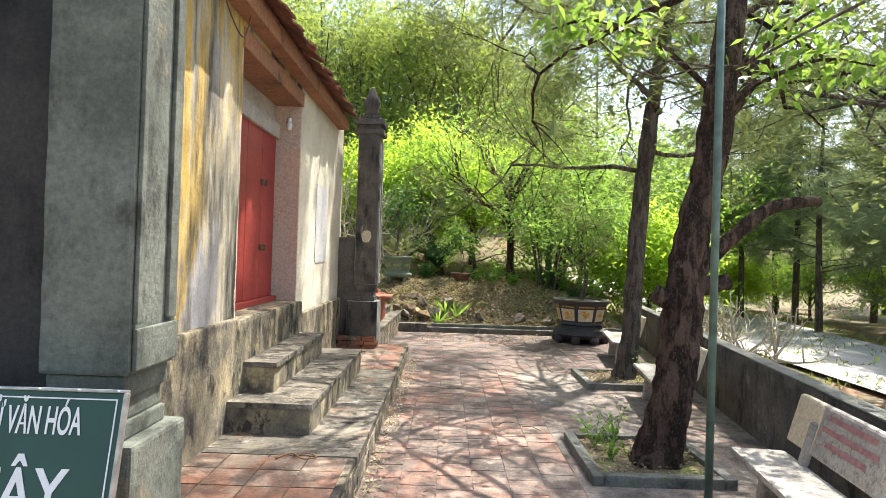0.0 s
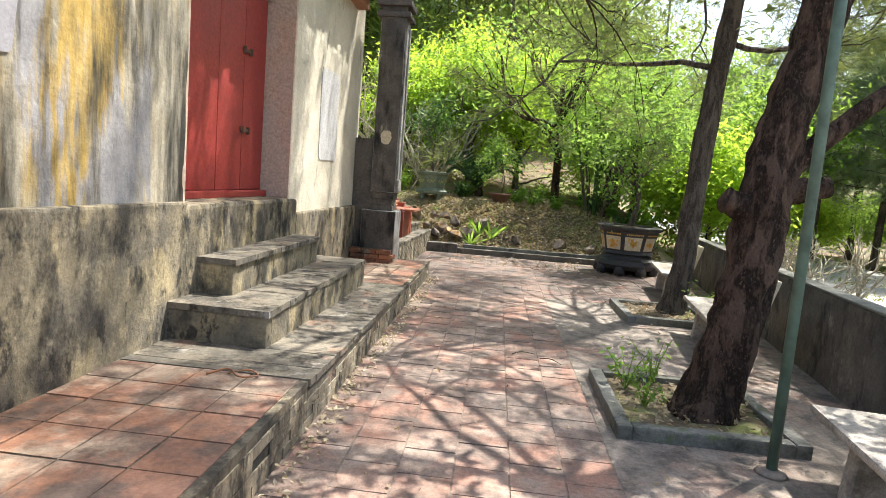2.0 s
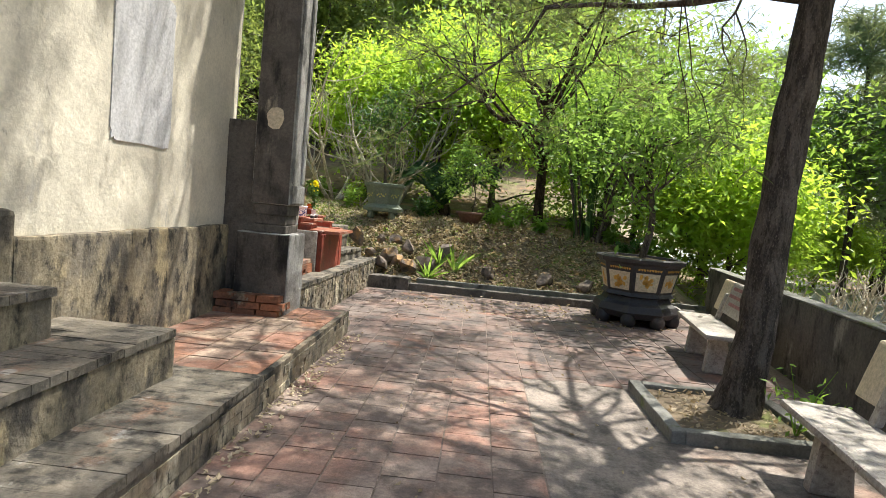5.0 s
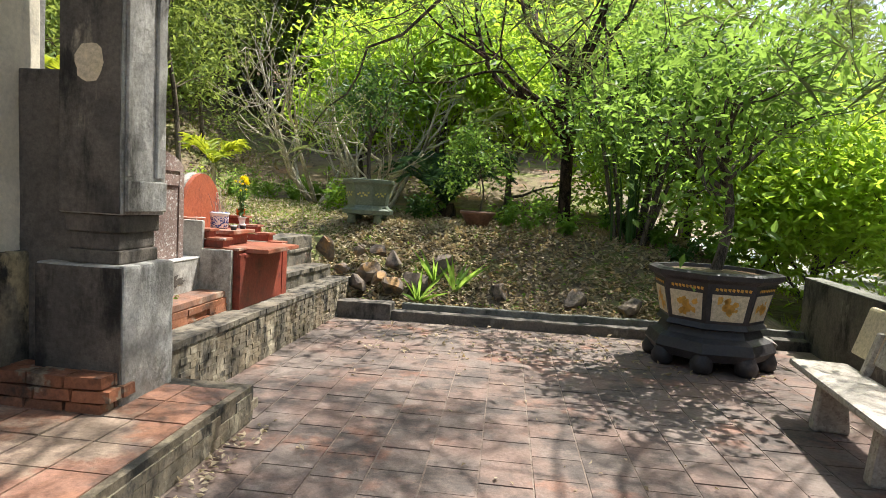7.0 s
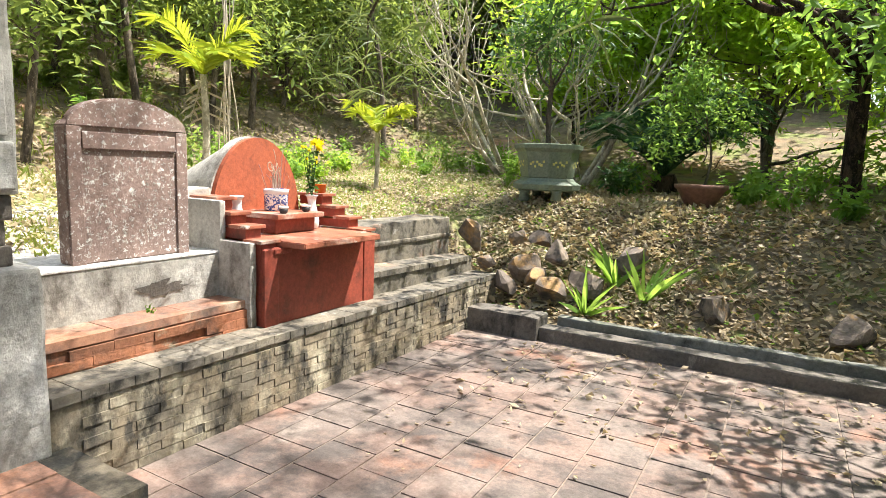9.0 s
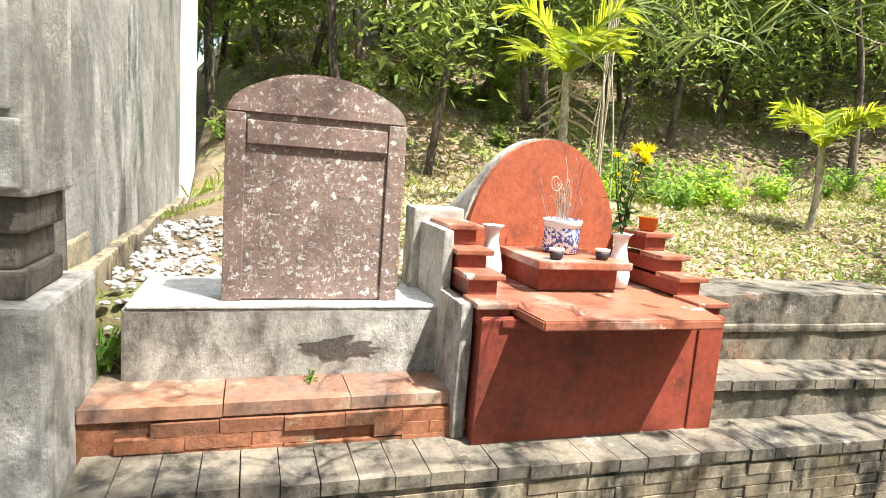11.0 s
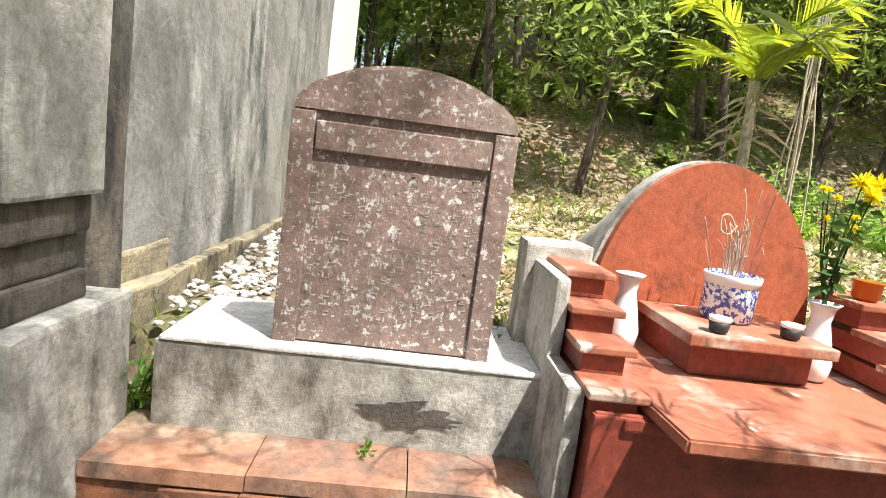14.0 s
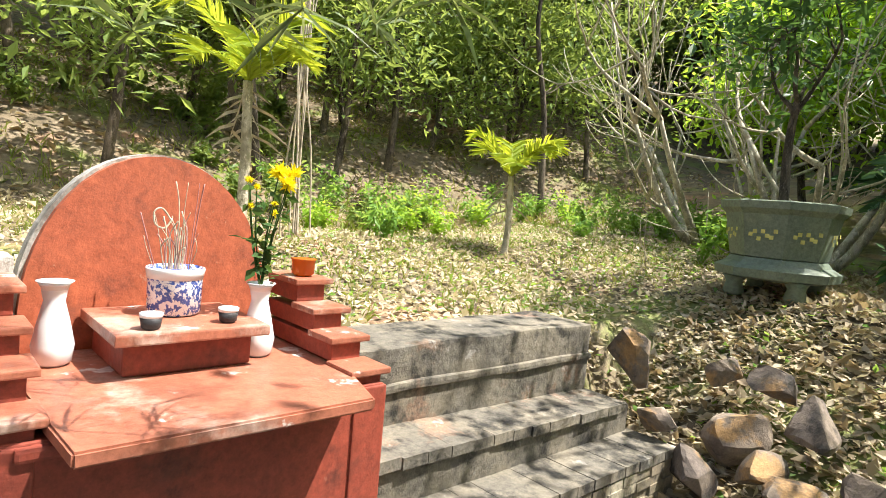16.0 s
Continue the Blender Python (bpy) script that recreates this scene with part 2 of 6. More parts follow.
M_WOOD = weathered("eave_board", (0.36, 0.18, 0.10), (0.30, 0.15, 0.09), (0.10, 0.06, 0.04), (), 0.3, 1.0)
M_ROOF = weathered("roof_tile", (0.30, 0.13, 0.08), (0.22, 0.11, 0.08), (0.06, 0.045, 0.04), (), 0.5, 1.0, 2.0, piece=0.3)
M_BENCH = weathered("terrazzo", (0.42, 0.38, 0.32), (0.36, 0.325, 0.275), (0.18, 0.155, 0.125), [((0.27, 0.23, 0.20), 30, 0.55, 0.6)], 0.4, 1.0, 1.5, 0.6, 0.15)
M_LETTER = plain("faded_letter_red", (0.34, 0.16, 0.15), 0.8)
M_BLACKPOT = weathered("black_glaze", (0.045, 0.04, 0.04), (0.03, 0.028, 0.03), (0.12, 0.10, 0.09), (), 0.2, 1.0, 1, 0.5, 0.25, spec=0.4)
M_PANEL = weathered("cream_panel", (0.62, 0.52, 0.34), (0.60, 0.50, 0.36), (0.40, 0.30, 0.16), (), 0.2, 1.0, 1, 0.6, 0.1)
M_GOLD = plain("ochre_relief", (0.62, 0.33, 0.06), 0.6)
M_GREENPOT = weathered("green_glaze", (0.17, 0.20, 0.14), (0.14, 0.17, 0.13), (0.08, 0.09, 0.075), (), 0.3, 1.0, 1, 0.5, 0.2)
M_GREENGOLD = plain("faded_yellow_relief", (0.46, 0.42, 0.12), 0.6)
M_POT = plain("brown_pot", (0.20, 0.10, 0.07), 0.7)
M_PORCELAIN = plain("white_porcelain", (0.75, 0.76, 0.76), 0.18, vary=0.04, bump=0.0)
M_SIGN = plain("sign_green", (0.012, 0.06, 0.045), 0.45, vary=0.15, scale=3)
M_WHITE = plain("white_paint", (0.72, 0.74, 0.72), 0.5, vary=0.06)
M_STEEL = plain("dull_steel", (0.42, 0.42, 0.40), 0.45, 0.8)
M_POLE = plain("green_pole", (0.09, 0.15, 0.12), 0.5, vary=0.3, scale=8)
M_IRON = plain("rusty_iron", (0.16, 0.10, 0.07), 0.7, 0.5)
M_GRAVEL = weathered("gravel", (0.50, 0.48, 0.44), (0.40, 0.38, 0.34), (0.25, 0.22, 0.18), (), 0.3, 1.0, 3, piece=0.35)
M_ROCK = weathered("brown_rock", (0.21, 0.165, 0.125), (0.15, 0.12, 0.10), (0.05, 0.045, 0.04), [((0.33, 0.20, 0.09), 2.5, 0.54, 0.62)], 0.6, 1.0, 1.8, piece=0.3)
M_SOIL = weathered("leafy_soil", (0.20, 0.155, 0.10), (0.15, 0.115, 0.072), (0.07, 0.055, 0.04), [((0.27, 0.16, 0.095), 0.5, 0.55, 0.62), ((0.17, 0.19, 0.06), 0.8, 0.50, 0.62)], 0.5, 1.0, 1.8, 0.95, 0.9)
M_ROAD = weathered("road_concrete", (0.40, 0.39, 0.365), (0.36, 0.35, 0.325), (0.26, 0.24, 0.21), (), 0.25, 1.0, 0.4)
M_BARK = barky("dark_pine_bark", (0.03, 0.021, 0.016), (0.115, 0.075, 0.055), 24, 0.32)
M_BARK2 = barky("grey_bark", (0.055, 0.045, 0.037), (0.14, 0.115, 0.092), 34, 0.2, 0.7)
M_PALEBARK = barky("pale_bark", (0.30, 0.27, 0.19), (0.48, 0.43, 0.33), 12, 1.0, 0.4)
M_THIN = barky("forest_bark", (0.05, 0.04, 0.03), (0.15, 0.12, 0.09), 10, 0.2, 0.5)
M_DRY = leafy("dry_leaf", (0.14, 0.095, 0.05), (0.50, 0.42, 0.285), 0.2, 0.6)
M_DRYPALE = leafy("pale_dry_leaf", (0.28, 0.21, 0.125), (0.64, 0.55, 0.41), 0.25, 0.6)
M_DEAD = plain("dead_frond", (0.42, 0.36, 0.27), 0.9)
M_LIME = leafy("lime_leaf", (0.12, 0.27, 0.032), (0.32, 0.50, 0.075), 0.62)
M_MID = leafy("mid_leaf", (0.07, 0.19, 0.035), (0.22, 0.38, 0.085), 0.6)
M_GARDEN = leafy("garden_leaf", (0.05, 0.14, 0.035), (0.20, 0.36, 0.085), 0.58)
M_DARK = leafy("dark_leaf", (0.035, 0.085, 0.025), (0.07, 0.15, 0.04), 0.4)
M_FOREST = leafy("forest_leaf", (0.10, 0.17, 0.05), (0.21, 0.30, 0.085), 0.55)
M_NEEDLE = leafy("pine_needle", (0.08, 0.13, 0.05), (0.17, 0.23, 0.09), 0.45)
M_PALM = leafy("palm_leaf", (0.15, 0.27, 0.02), (0.38, 0.46, 0.05), 0.5)
# distance haze is mixed into this paler, bluer needle colour
M_HAZEPINE = leafy("far_pine", (0.12, 0.18, 0.11), (0.20, 0.28, 0.17), 0.45)
M_CYCAD = leafy("cycad_leaf", (0.022, 0.065, 0.032), (0.065, 0.135, 0.055), 0.3, 0.3)
M_GRASS = leafy("grass_blade", (0.12, 0.20, 0.03), (0.25, 0.29, 0.07), 0.4)
M_YELLOW = leafy("yellow_petal", (0.86, 0.70, 0.01), (0.9, 0.78, 0.03), 0.3)
M_ORANGE = leafy("amber_glass", (0.42, 0.12, 0.02), (0.5, 0.17, 0.03), 0.3, 0.15)


def blue_white():
    m, t, p = nodes_of("blue_and_white_porcelain")
    n = noise_of(t, place(t, (1, 1, 1)), 62, 5, 0.65)
    c = blend(t, ramp(t, n, 0.47, 0.52), (0.74, 0.77, 0.80), (0.05, 0.10, 0.36))
    t.links.new(c, p.inputs["Base Color"])
    p.inputs["Roughness"].default_value = 0.15
    return m


M_BLUEWHITE = blue_white()

# ---- builders ----


def obj(name, verts, faces, material, parent=None, label="", smooth=False):
    me = bpy.data.meshes.new(name)
    me.from_pydata([tuple(v) for v in verts], [], [tuple(f) for f in faces])
    me.materials.append(material)
    if smooth:
        me.polygons.foreach_set("use_smooth", [True] * len(me.polygons))
    me.update()
    ob = new(name, me)
    if parent:
        ob.parent = parent
    if label:
        ob["label"] = label
    return ob


def part(name, bm, material, parent=None, label="", smooth=False):
    me = bpy.data.meshes.new(name)
    bm.to_mesh(me)
    bm.free()
    me.materials.append(material)
    if smooth:
        me.polygons.foreach_set("use_smooth", [True] * len(me.polygons))
    ob = new(name, me)
    if parent:
        ob.parent = parent
    if label:
        ob["label"] = label
    return ob


def thing(name, at, label, category, group="", kind=""):
    ob = new(name)
    ob.location = at
    ob.empty_display_size = 0.1
    return tagged(ob, label, category, group, kind)


def block(x0, x1, y0, y1, z0, z1, bevel=0.012, worn=0.0, cuts=0):
    bm = bmesh.new()
    bmesh.ops.create_cube(bm, size=1)
    for v in bm.verts:
        v.co = Vector(((x0 + x1) / 2 + v.co.x * (x1 - x0), (y0 + y1) / 2 + v.co.y * (y1 - y0), (z0 + z1) / 2 + v.co.z * (z1 - z0)))
    if cuts:
        longest = max(x1 - x0, y1 - y0, z1 - z0)
        bmesh.ops.subdivide_edges(bm, edges=[e for e in bm.edges if e.calc_length() > longest * 0.6], cuts=cuts, use_grid_fill=True)
    if bevel:
        sharp = [e for e in bm.edges if len(e.link_faces) == 2 and e.calc_face_angle(0) > 0.5]
        bmesh.ops.bevel(bm, geom=sharp, offset=bevel, segments=2, affect="EDGES", profile=0.6)
    if worn:
        for v in bm.verts:
            v.co += noise.noise_vector(v.co * 4.0) * worn + noise.noise_vector(v.co * 17.0) * worn * 0.4
    return bm


def box(name, x0, x1, y0, y1, z0, z1, material, parent=None, label="", bevel=0.012, worn=0.0, cuts=0):
    px, py, pz = parent.matrix_basis.translation if parent else (0, 0, 0)
    if parent and parent.parent:
        q = parent.parent.matrix_basis.translation
        px, py, pz = px + q.x, py + q.y, pz + q.z
    return part(name, block(x0 - px, x1 - px, y0 - py, y1 - py, z0 - pz, z1 - pz, bevel, worn, cuts), material, parent, label)


def lathe(name, profile, n, material, parent=None, label="", turn=0.0, smooth=True, at=(0, 0, 0)):
    verts, faces = [], []
    for r, z in profile:
        for k in range(n):
            a = 2 * math.pi * k / n + turn
            verts.append((at[0] + r * math.cos(a), at[1] + r * math.sin(a), at[2] + z))
    for i in range(len(profile) - 1):
        for k in range(n):
            faces.append((i * n + k, i * n + (k + 1) % n, (i + 1) * n + (k + 1) % n, (i + 1) * n + k))
    faces.append(tuple(reversed(range(n))))
    faces.append(tuple(range((len(profile) - 1) * n, len(profile) * n)))
    return obj(name, verts, faces, material, parent, label, smooth)


def tube_mesh(pts, radii, n=8, rough=0.0, seed=0):
    """A tapered tube along points; returns verts and faces."""
    pts = [Vector(p) for p in pts]
    verts, faces = [], []
    ref = Vector((0.31, 0.17, 0.93)) if abs((pts[-1] - pts[0]).normalized().z) < 0.9 else Vector((1, 0.1, 0))
    for i, p in enumerate(pts):
        d = (pts[min(i + 1, len(pts) - 1)] - pts[max(i - 1, 0)]).normalized()
        u = d.cross(ref).normalized()
        w = d.cross(u)
        for k in range(n):
            a = 2 * math.pi * k / n
            r = radii[i]
            if rough:
                r *= 1 + rough * noise.noise(Vector((math.cos(a) * 1.7, math.sin(a) * 1.7, i * 0.45 + seed)))
            verts.append(p + (u * math.cos(a) + w * math.sin(a)) * r)
    for i in range(len(pts) - 1):
        for k in range(n):
            faces.append((i * n + k, i * n + (k + 1) % n, (i + 1) * n + (k + 1) % n, (i + 1) * n + k))
    faces.append(tuple(reversed(range(n))))
    faces.append(tuple(range((len(pts) - 1) * n, len(pts) * n)))
    return verts, faces


def spline(pts, steps):
    """Points along a smooth curve through the given ones."""
    pts = [Vector(p) for p in pts]
    out = []
    for i in range(len(pts) - 1):
        a, b, c, d = pts[max(i - 1, 0)], pts[i], pts[i + 1], pts[min(i + 2, len(pts) - 1)]
        for s in range(steps):
            u = s / steps
            out.append(0.5 * ((2 * b) + (c - a) * u + (2 * a - 5 * b + 4 * c - d) * u * u + (3 * b - a - 3 * c + d) * u ** 3))
    out.append(pts[-1])
    return out


def tube(name, pts, r0, r1, material, parent=None, label="", n=8, steps=5, rough=0.0, seed=0):
    line = spline(pts, steps)
    m = len(line) - 1
    v, f = tube_mesh(line, [r0 + (r1 - r0) * i / m for i in range(len(line))], n, rough, seed)
    return obj(name, v, f, material, parent, label, True)


class Heap:
    """Many small faces gathered into one mesh."""

    def __init__(self):
        self.v, self.f, self.count = [], [], 0

    def add(self, verts, faces):
        self.v.append(np.asarray([tuple(p) for p in verts], float))
        self.f.extend(tuple(i + self.count for i in q) for q in faces)
        self.count += len(verts)

    def leaves(self, centres, size, rng, aspect=0.42, droop=0.35, jitter=0.35):
        """Folded diamond leaves, randomly turned, hanging a little."""
        c = np.asarray(centres, float)
        n = len(c)
        if not n:
            return
        d = rng.normal(size=(n, 3))
        d[:, 2] = d[:, 2] * 0.6 - droop
        d /= np.linalg.norm(d, axis=1)[:, None]
        up = rng.normal(size=(n, 3)) * 0.5 + (0, 0, 1)
        side = np.cross(d, up)
        side /= np.linalg.norm(side, axis=1)[:, None] + 1e-9
        nrm = np.cross(side, d)
        s = (size * (1 + jitter * rng.uniform(-1, 1, n)))[:, None]
        root, tip = c, c + d * s
        mid = c + d * s * 0.45
        fold = nrm * s * 0.07
        a, b = mid + side * s * aspect / 2 + fold, mid - side * s * aspect / 2 + fold
        v = np.stack([root, a, tip, b], 1).reshape(-1, 3)
        k = self.count + 4 * np.arange(n)
        self.v.append(v)
        self.f.extend(zip(k, k + 1, k + 2, k + 3))
        self.count += 4 * n

    def blades(self, roots, dirs, length, width, rng, bend=0.3):
        """Slim grass or needle blades: two faces each."""
        roots, dirs = np.asarray(roots, float), np.asarray(dirs, float)
        n = len(roots)
        if not n:
            return
        dirs = dirs / (np.linalg.norm(dirs, axis=1)[:, None] + 1e-9)
        side = np.cross(dirs, rng.normal(size=(n, 3)))
        side /= np.linalg.norm(side, axis=1)[:, None] + 1e-9
        ln = (np.asarray(length) * rng.uniform(0.6, 1.3, n))[:, None]
        mid = roots + dirs * ln * 0.5
        tip = roots + dirs * ln - np.array((0, 0, 1.0)) * ln * bend * 0.5
        v = np.stack([roots - side * width / 2, roots + side * width / 2, mid + side * width / 2, tip, mid - side * width / 2], 1).reshape(-1, 3)
        k = self.count + 5 * np.arange(n)
        self.v.append(v)
        self.f.extend(zip(k, k + 1, k + 2, k + 3, k + 4))
        self.count += 5 * n

    def make(self, name, material, parent=None, label="", at=(0, 0, 0), smooth=False):
        v = np.concatenate(self.v) - np.asarray(at, float) if self.v else np.zeros((0, 3))
        return obj(name, v.tolist(), self.f, material, parent, label, smooth)


def ball_points(rng, centre, radius, n, shell=0.5):
    d = rng.normal(size=(n, 3))
    d /= np.linalg.norm(d, axis=1)[:, None]
    r = rng.uniform(shell, 1, n) ** 0.7
    return np.asarray(centre) + d * r[:, None] * np.asarray(radius)

# ---- ground ----


def smooth01(u):
    u = min(1, max(0, u))
    return u * u * (3 - 2 * u)


def height(x, y):
    """Height of the land: the yard is level, the bed and the graves rise, a wooded hill stands behind."""
    bed = smooth01((y - 14.1) / 0.35) * 0.14 + 0.98 * smooth01((y - 14.2) / 2.6) + 0.09 * max(0, min(y, 20) - 16.7)
    east = smooth01((5.2 - x) / 1.6)
    grave = 0.93 * smooth01((-1.5 - x) / 0.5) * smooth01((y - 10.2) / 0.3) + 0.25 * smooth01((-2.4 - x) / 2.5) * smooth01((y - 10.2) / 1)
    h = max(bed * east, grave)
    h += 0.33 * max(0, -x - 6.0) * smooth01((y - 4) / 8) * smooth01((-x - 6) / 4)
    h += 0.20 * max(0, y - 20) * smooth01((y - 20) / 6) * smooth01((10 - x) / 8)
    h += 0.10 * noise.noise(Vector((x * 0.35, y * 0.35, 0))) * smooth01((y - 14.5) / 2 + max(0, -x - 2.2))
    h += 0.03 * noise.noise(Vector((x * 1.7, y * 1.7, 3))) * smooth01((y - 14.4) / 1.0 + max(0, -x - 1.8))
    return min(h, 14 + 0.02 * (abs(x) + abs(y))) - 0.06


def ground_sheet():
    xs = np.unique(np.concatenate([np.arange(-9, 9.01, 0.22), np.linspace(-30, -9, 30), np.linspace(9, 30, 24), [-300, -140, -70, -45, 45, 70, 140, 300]]))
    ys = np.unique(np.concatenate([np.arange(10, 22.01, 0.22), np.linspace(-8, 10, 20), np.linspace(22, 45, 30), [-300, -140, -70, -30, 60, 90, 160, 300]]))
    v = [(x, y, height(x, y)) for y in ys for x in xs]
    n = len(xs)
    f = [(j * n + i, j * n + i + 1, (j + 1) * n + i + 1, (j + 1) * n + i) for j in range(len(ys) - 1) for i in range(n - 1)]
    ob = obj("ground", v, f, M_SOIL, smooth=True)
    return tagged(ob, "brown earth slope covered with fallen leaves", "ground", kind="structure")


ground_sheet()

TER_X, TER_Y1 = -0.62, 10.70


def terrace_z(y):
    return 0.30 - 0.012 * max(0, y - 4.0)


def plain_setting(name, x0, x1, y0, y1, z0, z1, material, label, category, **k):
    return tagged(box(name, x0, x1, y0, y1, z0, z1, material, **k), label, category, kind="structure")


yard = plain_setting("floor", -1.25, 5.2, -9, 14.2, -0.30, -0.005, M_GROUT, "dusty terracotta tile and concrete courtyard floor", "floor", bevel=0)
terrace = plain_setting("floor_terrace", -7.0, TER_X - 0.006, -6.0, 4.46, -0.2, 0.297, M_MORTAR, "raised red tile terrace before the temple front", "terrace", bevel=0)
terrace_mid = plain_setting("floor_terrace_step", -1.9, TER_X - 0.004, 4.46, 8.2, -0.2, 0.235, M_STEP, "worn grey lower step along the terrace", "step", bevel=0)
terrace_far = plain_setting("floor_terrace_end", -2.6, TER_X - 0.006, 8.2, TER_Y1, -0.2, 0.227, M_MORTAR, "raised red tile terrace end beside the column", "terrace", bevel=0)

# road and path beyond the low wall
road = obj("road", [(5.6, -40, 0.02), (9.2, -40, 0.02), (10.4, 14, 0.02), (6.6, 14, 0.02), (7.8, 30, 0.02), (12.4, 30, 0.02), (15, 60, 0.02), (10, 60, 0.02)],
           [(0, 1, 2, 3), (3, 2, 5, 4), (4, 5, 6, 7)], M_ROAD)
tagged(road, "pale sunlit concrete road beyond the low wall", "road", kind="structure")

# ---- temple ----
FX = -1.86
DOOR0, DOOR1, SILL, HEAD = 5.25, 7.42, 1.22, 3.66

temple = thing("wall_front", (FX, 6, 0), "ochre limewashed temple front with dark rain stains", "wall", kind="structure")
box("panel", FX - 0.5, FX, 2.6, DOOR0, 1.18, 4.1, M_FACADE, temple, worn=0.008, cuts=30, bevel=0.01)
box("panel", FX - 0.5, FX, DOOR1, 10.38, 1.02, 4.1, M_WHITEWASH, temple, "sunlit cream whitewashed wall panel", worn=0.006, cuts=30)
box("panel", FX - 0.5, FX, DOOR0, DOOR1, HEAD + 0.18, 4.1, M_FACADE, temple, worn=0.004, cuts=10)
box("plinth_course", FX - 0.5, FX + 0.06, 2.6, DOOR0 - 0.05, 0.2, 1.24, M_PLINTH, temple, "mould-blackened plinth", worn=0.012, cuts=30, bevel=0.02)
box("plinth_course", FX - 0.5, FX + 0.06, 7.52, 10.45, 0.15, 1.06, M_PLINTH, temple, "mould-blackened plinth", worn=0.012, cuts=30, bevel=0.02)
for y0, y1 in ((DOOR0 - 0.02, DOOR0 + 0.03), (DOOR1 - 0.03, DOOR1 + 0.02)):
    box("reveal", -2.62, FX - 0.003, y0, y1, SILL, HEAD, M_CREAM, temple, "cream plaster door reveal", bevel=0.006)
box("soffit", -2.62, FX + 0.02, DOOR0, DOOR1 + 0.02, HEAD, HEAD + 0.18, M_WOOD, temple, "brown boarded soffit over the door")
box("lintel", -2.30, -2.12, DOOR0 + 0.03, DOOR1 - 0.03, 3.24, 3.42, M_LINTEL, temple, "pale plaster lintel")
box("infill", -2.34, -2.18, DOOR0 + 0.03, DOOR1 - 0.03, 3.42, HEAD, M_LINTEL, temple, "grey plaster infill above the lintel", bevel=0.004)
# flaked grey patch
patch_v = []
for k in range(40):
    a = 2 * math.pi * k / 40
    cx, cz = math.copysign(abs(math.cos(a)) ** 0.13, math.cos(a)), math.copysign(abs(math.sin(a)) ** 0.13, math.sin(a))
    wob = 1 + 0.07 * noise.noise(Vector((math.cos(a) * 3, math.sin(a) * 3, 0)))
    patch_v.append((FX + 0.008 - FX, 8.74 + 0.38 * cx * wob - 6, 2.25 + 0.56 * cz * wob))
obj("repair_patch", [(v[0] - 0.02, v[1], v[2]) for v in patch_v] + patch_v, [tuple(range(40, 80))] + [(k, (k + 1) % 40, 40 + (k + 1) % 40, 40 + k) for k in range(40)], M_PATCH, temple, "smooth grey repair patch")
patch_v2 = []
for k in range(40):
    a = 2 * math.pi * k / 40
    cx, cz = math.copysign(abs(math.cos(a)) ** 0.3, math.cos(a)), math.copysign(abs(math.sin(a)) ** 0.3, math.sin(a))
    wob = 1 + 0.16 * noise.noise(Vector((math.cos(a) * 2, math.sin(a) * 2, 5)))
    patch_v2.append((0.008, 3.35 + 0.42 * cx * wob - 6, 2.55 + 0.65 * cz * wob))
obj("repair_patch", [(v[0] - 0.02, v[1], v[2]) for v in patch_v2] + patch_v2, [tuple(range(40, 80))] + [(k, (k + 1) % 40, 40 + (k + 1) % 40, 40 + k) for k in range(40)], M_PATCHGREY, temple, "smooth lilac-grey repair patch")

side = thing("wall_side", (-4, 10.4, 0), "grey rain-streaked temple side wall", "wall", kind="structure")
box("panel", -6.0, FX - 0.02, 10.0, 10.44, 0.2, 4.1, M_GREYWALL, side, worn=0.01, cuts=30)
box("pale_end", -8.4, -6.0, 10.0, 10.40, 0.2, 4.6, M_WHITE, side, "white painted end of the wall")
box("footing", -6.0, -1.72, 10.42, 10.50, 0.6, 0.94, M_PLINTH, side, "broken brick footing", worn=0.03, cuts=20)
plain_setting("wall_back", -8.4, -8.0, 2.3, 10.2, 0, 4.1, M_GREYWALL, "plain rear wall of the temple", "wall")
# near-black plaster with a few brown patches
plain_setting("wall_near", -8.0, -1.5, 2.56, 2.96, 0, 4.1, M_NEARBLACK, "near-black plaster wall behind the gate pillar", "wall")
plain_setting("ceiling", -8.0, -2.4, 2.96, 10.0, 3.9, 4.0, M_WOOD, "boarded temple ceiling", "ceiling")

roof = thing("roof", (-4.5, 6, 4.1), "weathered red clay tile roof with ragged eave", "roof", kind="structure")
obj("roof_slope", [(2.78, -3.7, -0.05), (2.78, 3.9, -0.05), (-0.2, 3.9, 1.65), (-0.2, -3.7, 1.65), (2.78, -3.7, 0.02), (2.78, 3.9, 0.02), (-0.2, 3.9, 1.72), (-0.2, -3.7, 1.72),
                   (-3.4, 3.9, -0.05), (-3.4, -3.7, -0.05)],
    [(0, 1, 2, 3), (7, 6, 5, 4), (0, 4, 5, 1), (0, 3, 7, 4), (1, 5, 6, 2), (7, 9, 8, 6)], M_ROOF, roof)
obj("eave_board", [(2.80, -3.7, -0.20), (2.80, 3.9, -0.20), (2.80, 3.9, -0.05), (2.80, -3.7, -0.05), (2.62, -3.7, -0.20), (2.62, 3.9, -0.20), (2.62, 3.9, -0.05), (2.62, -3.7, -0.05)],
    [(0, 1, 2, 3), (4, 7, 6, 5), (0, 4, 5, 1), (3, 2, 6, 7), (0, 3, 7, 4), (1, 5, 6, 2)], M_WOOD, roof, "brown eave board")
rt = bpy.data.meshes.new("roof_tile")
_bm = block(-0.14, 0.14, -0.075, 0.075, -0.012, 0.012, 0.006)
_bm.to_mesh(rt)
_bm.free()
rt.materials.append(M_ROOF)
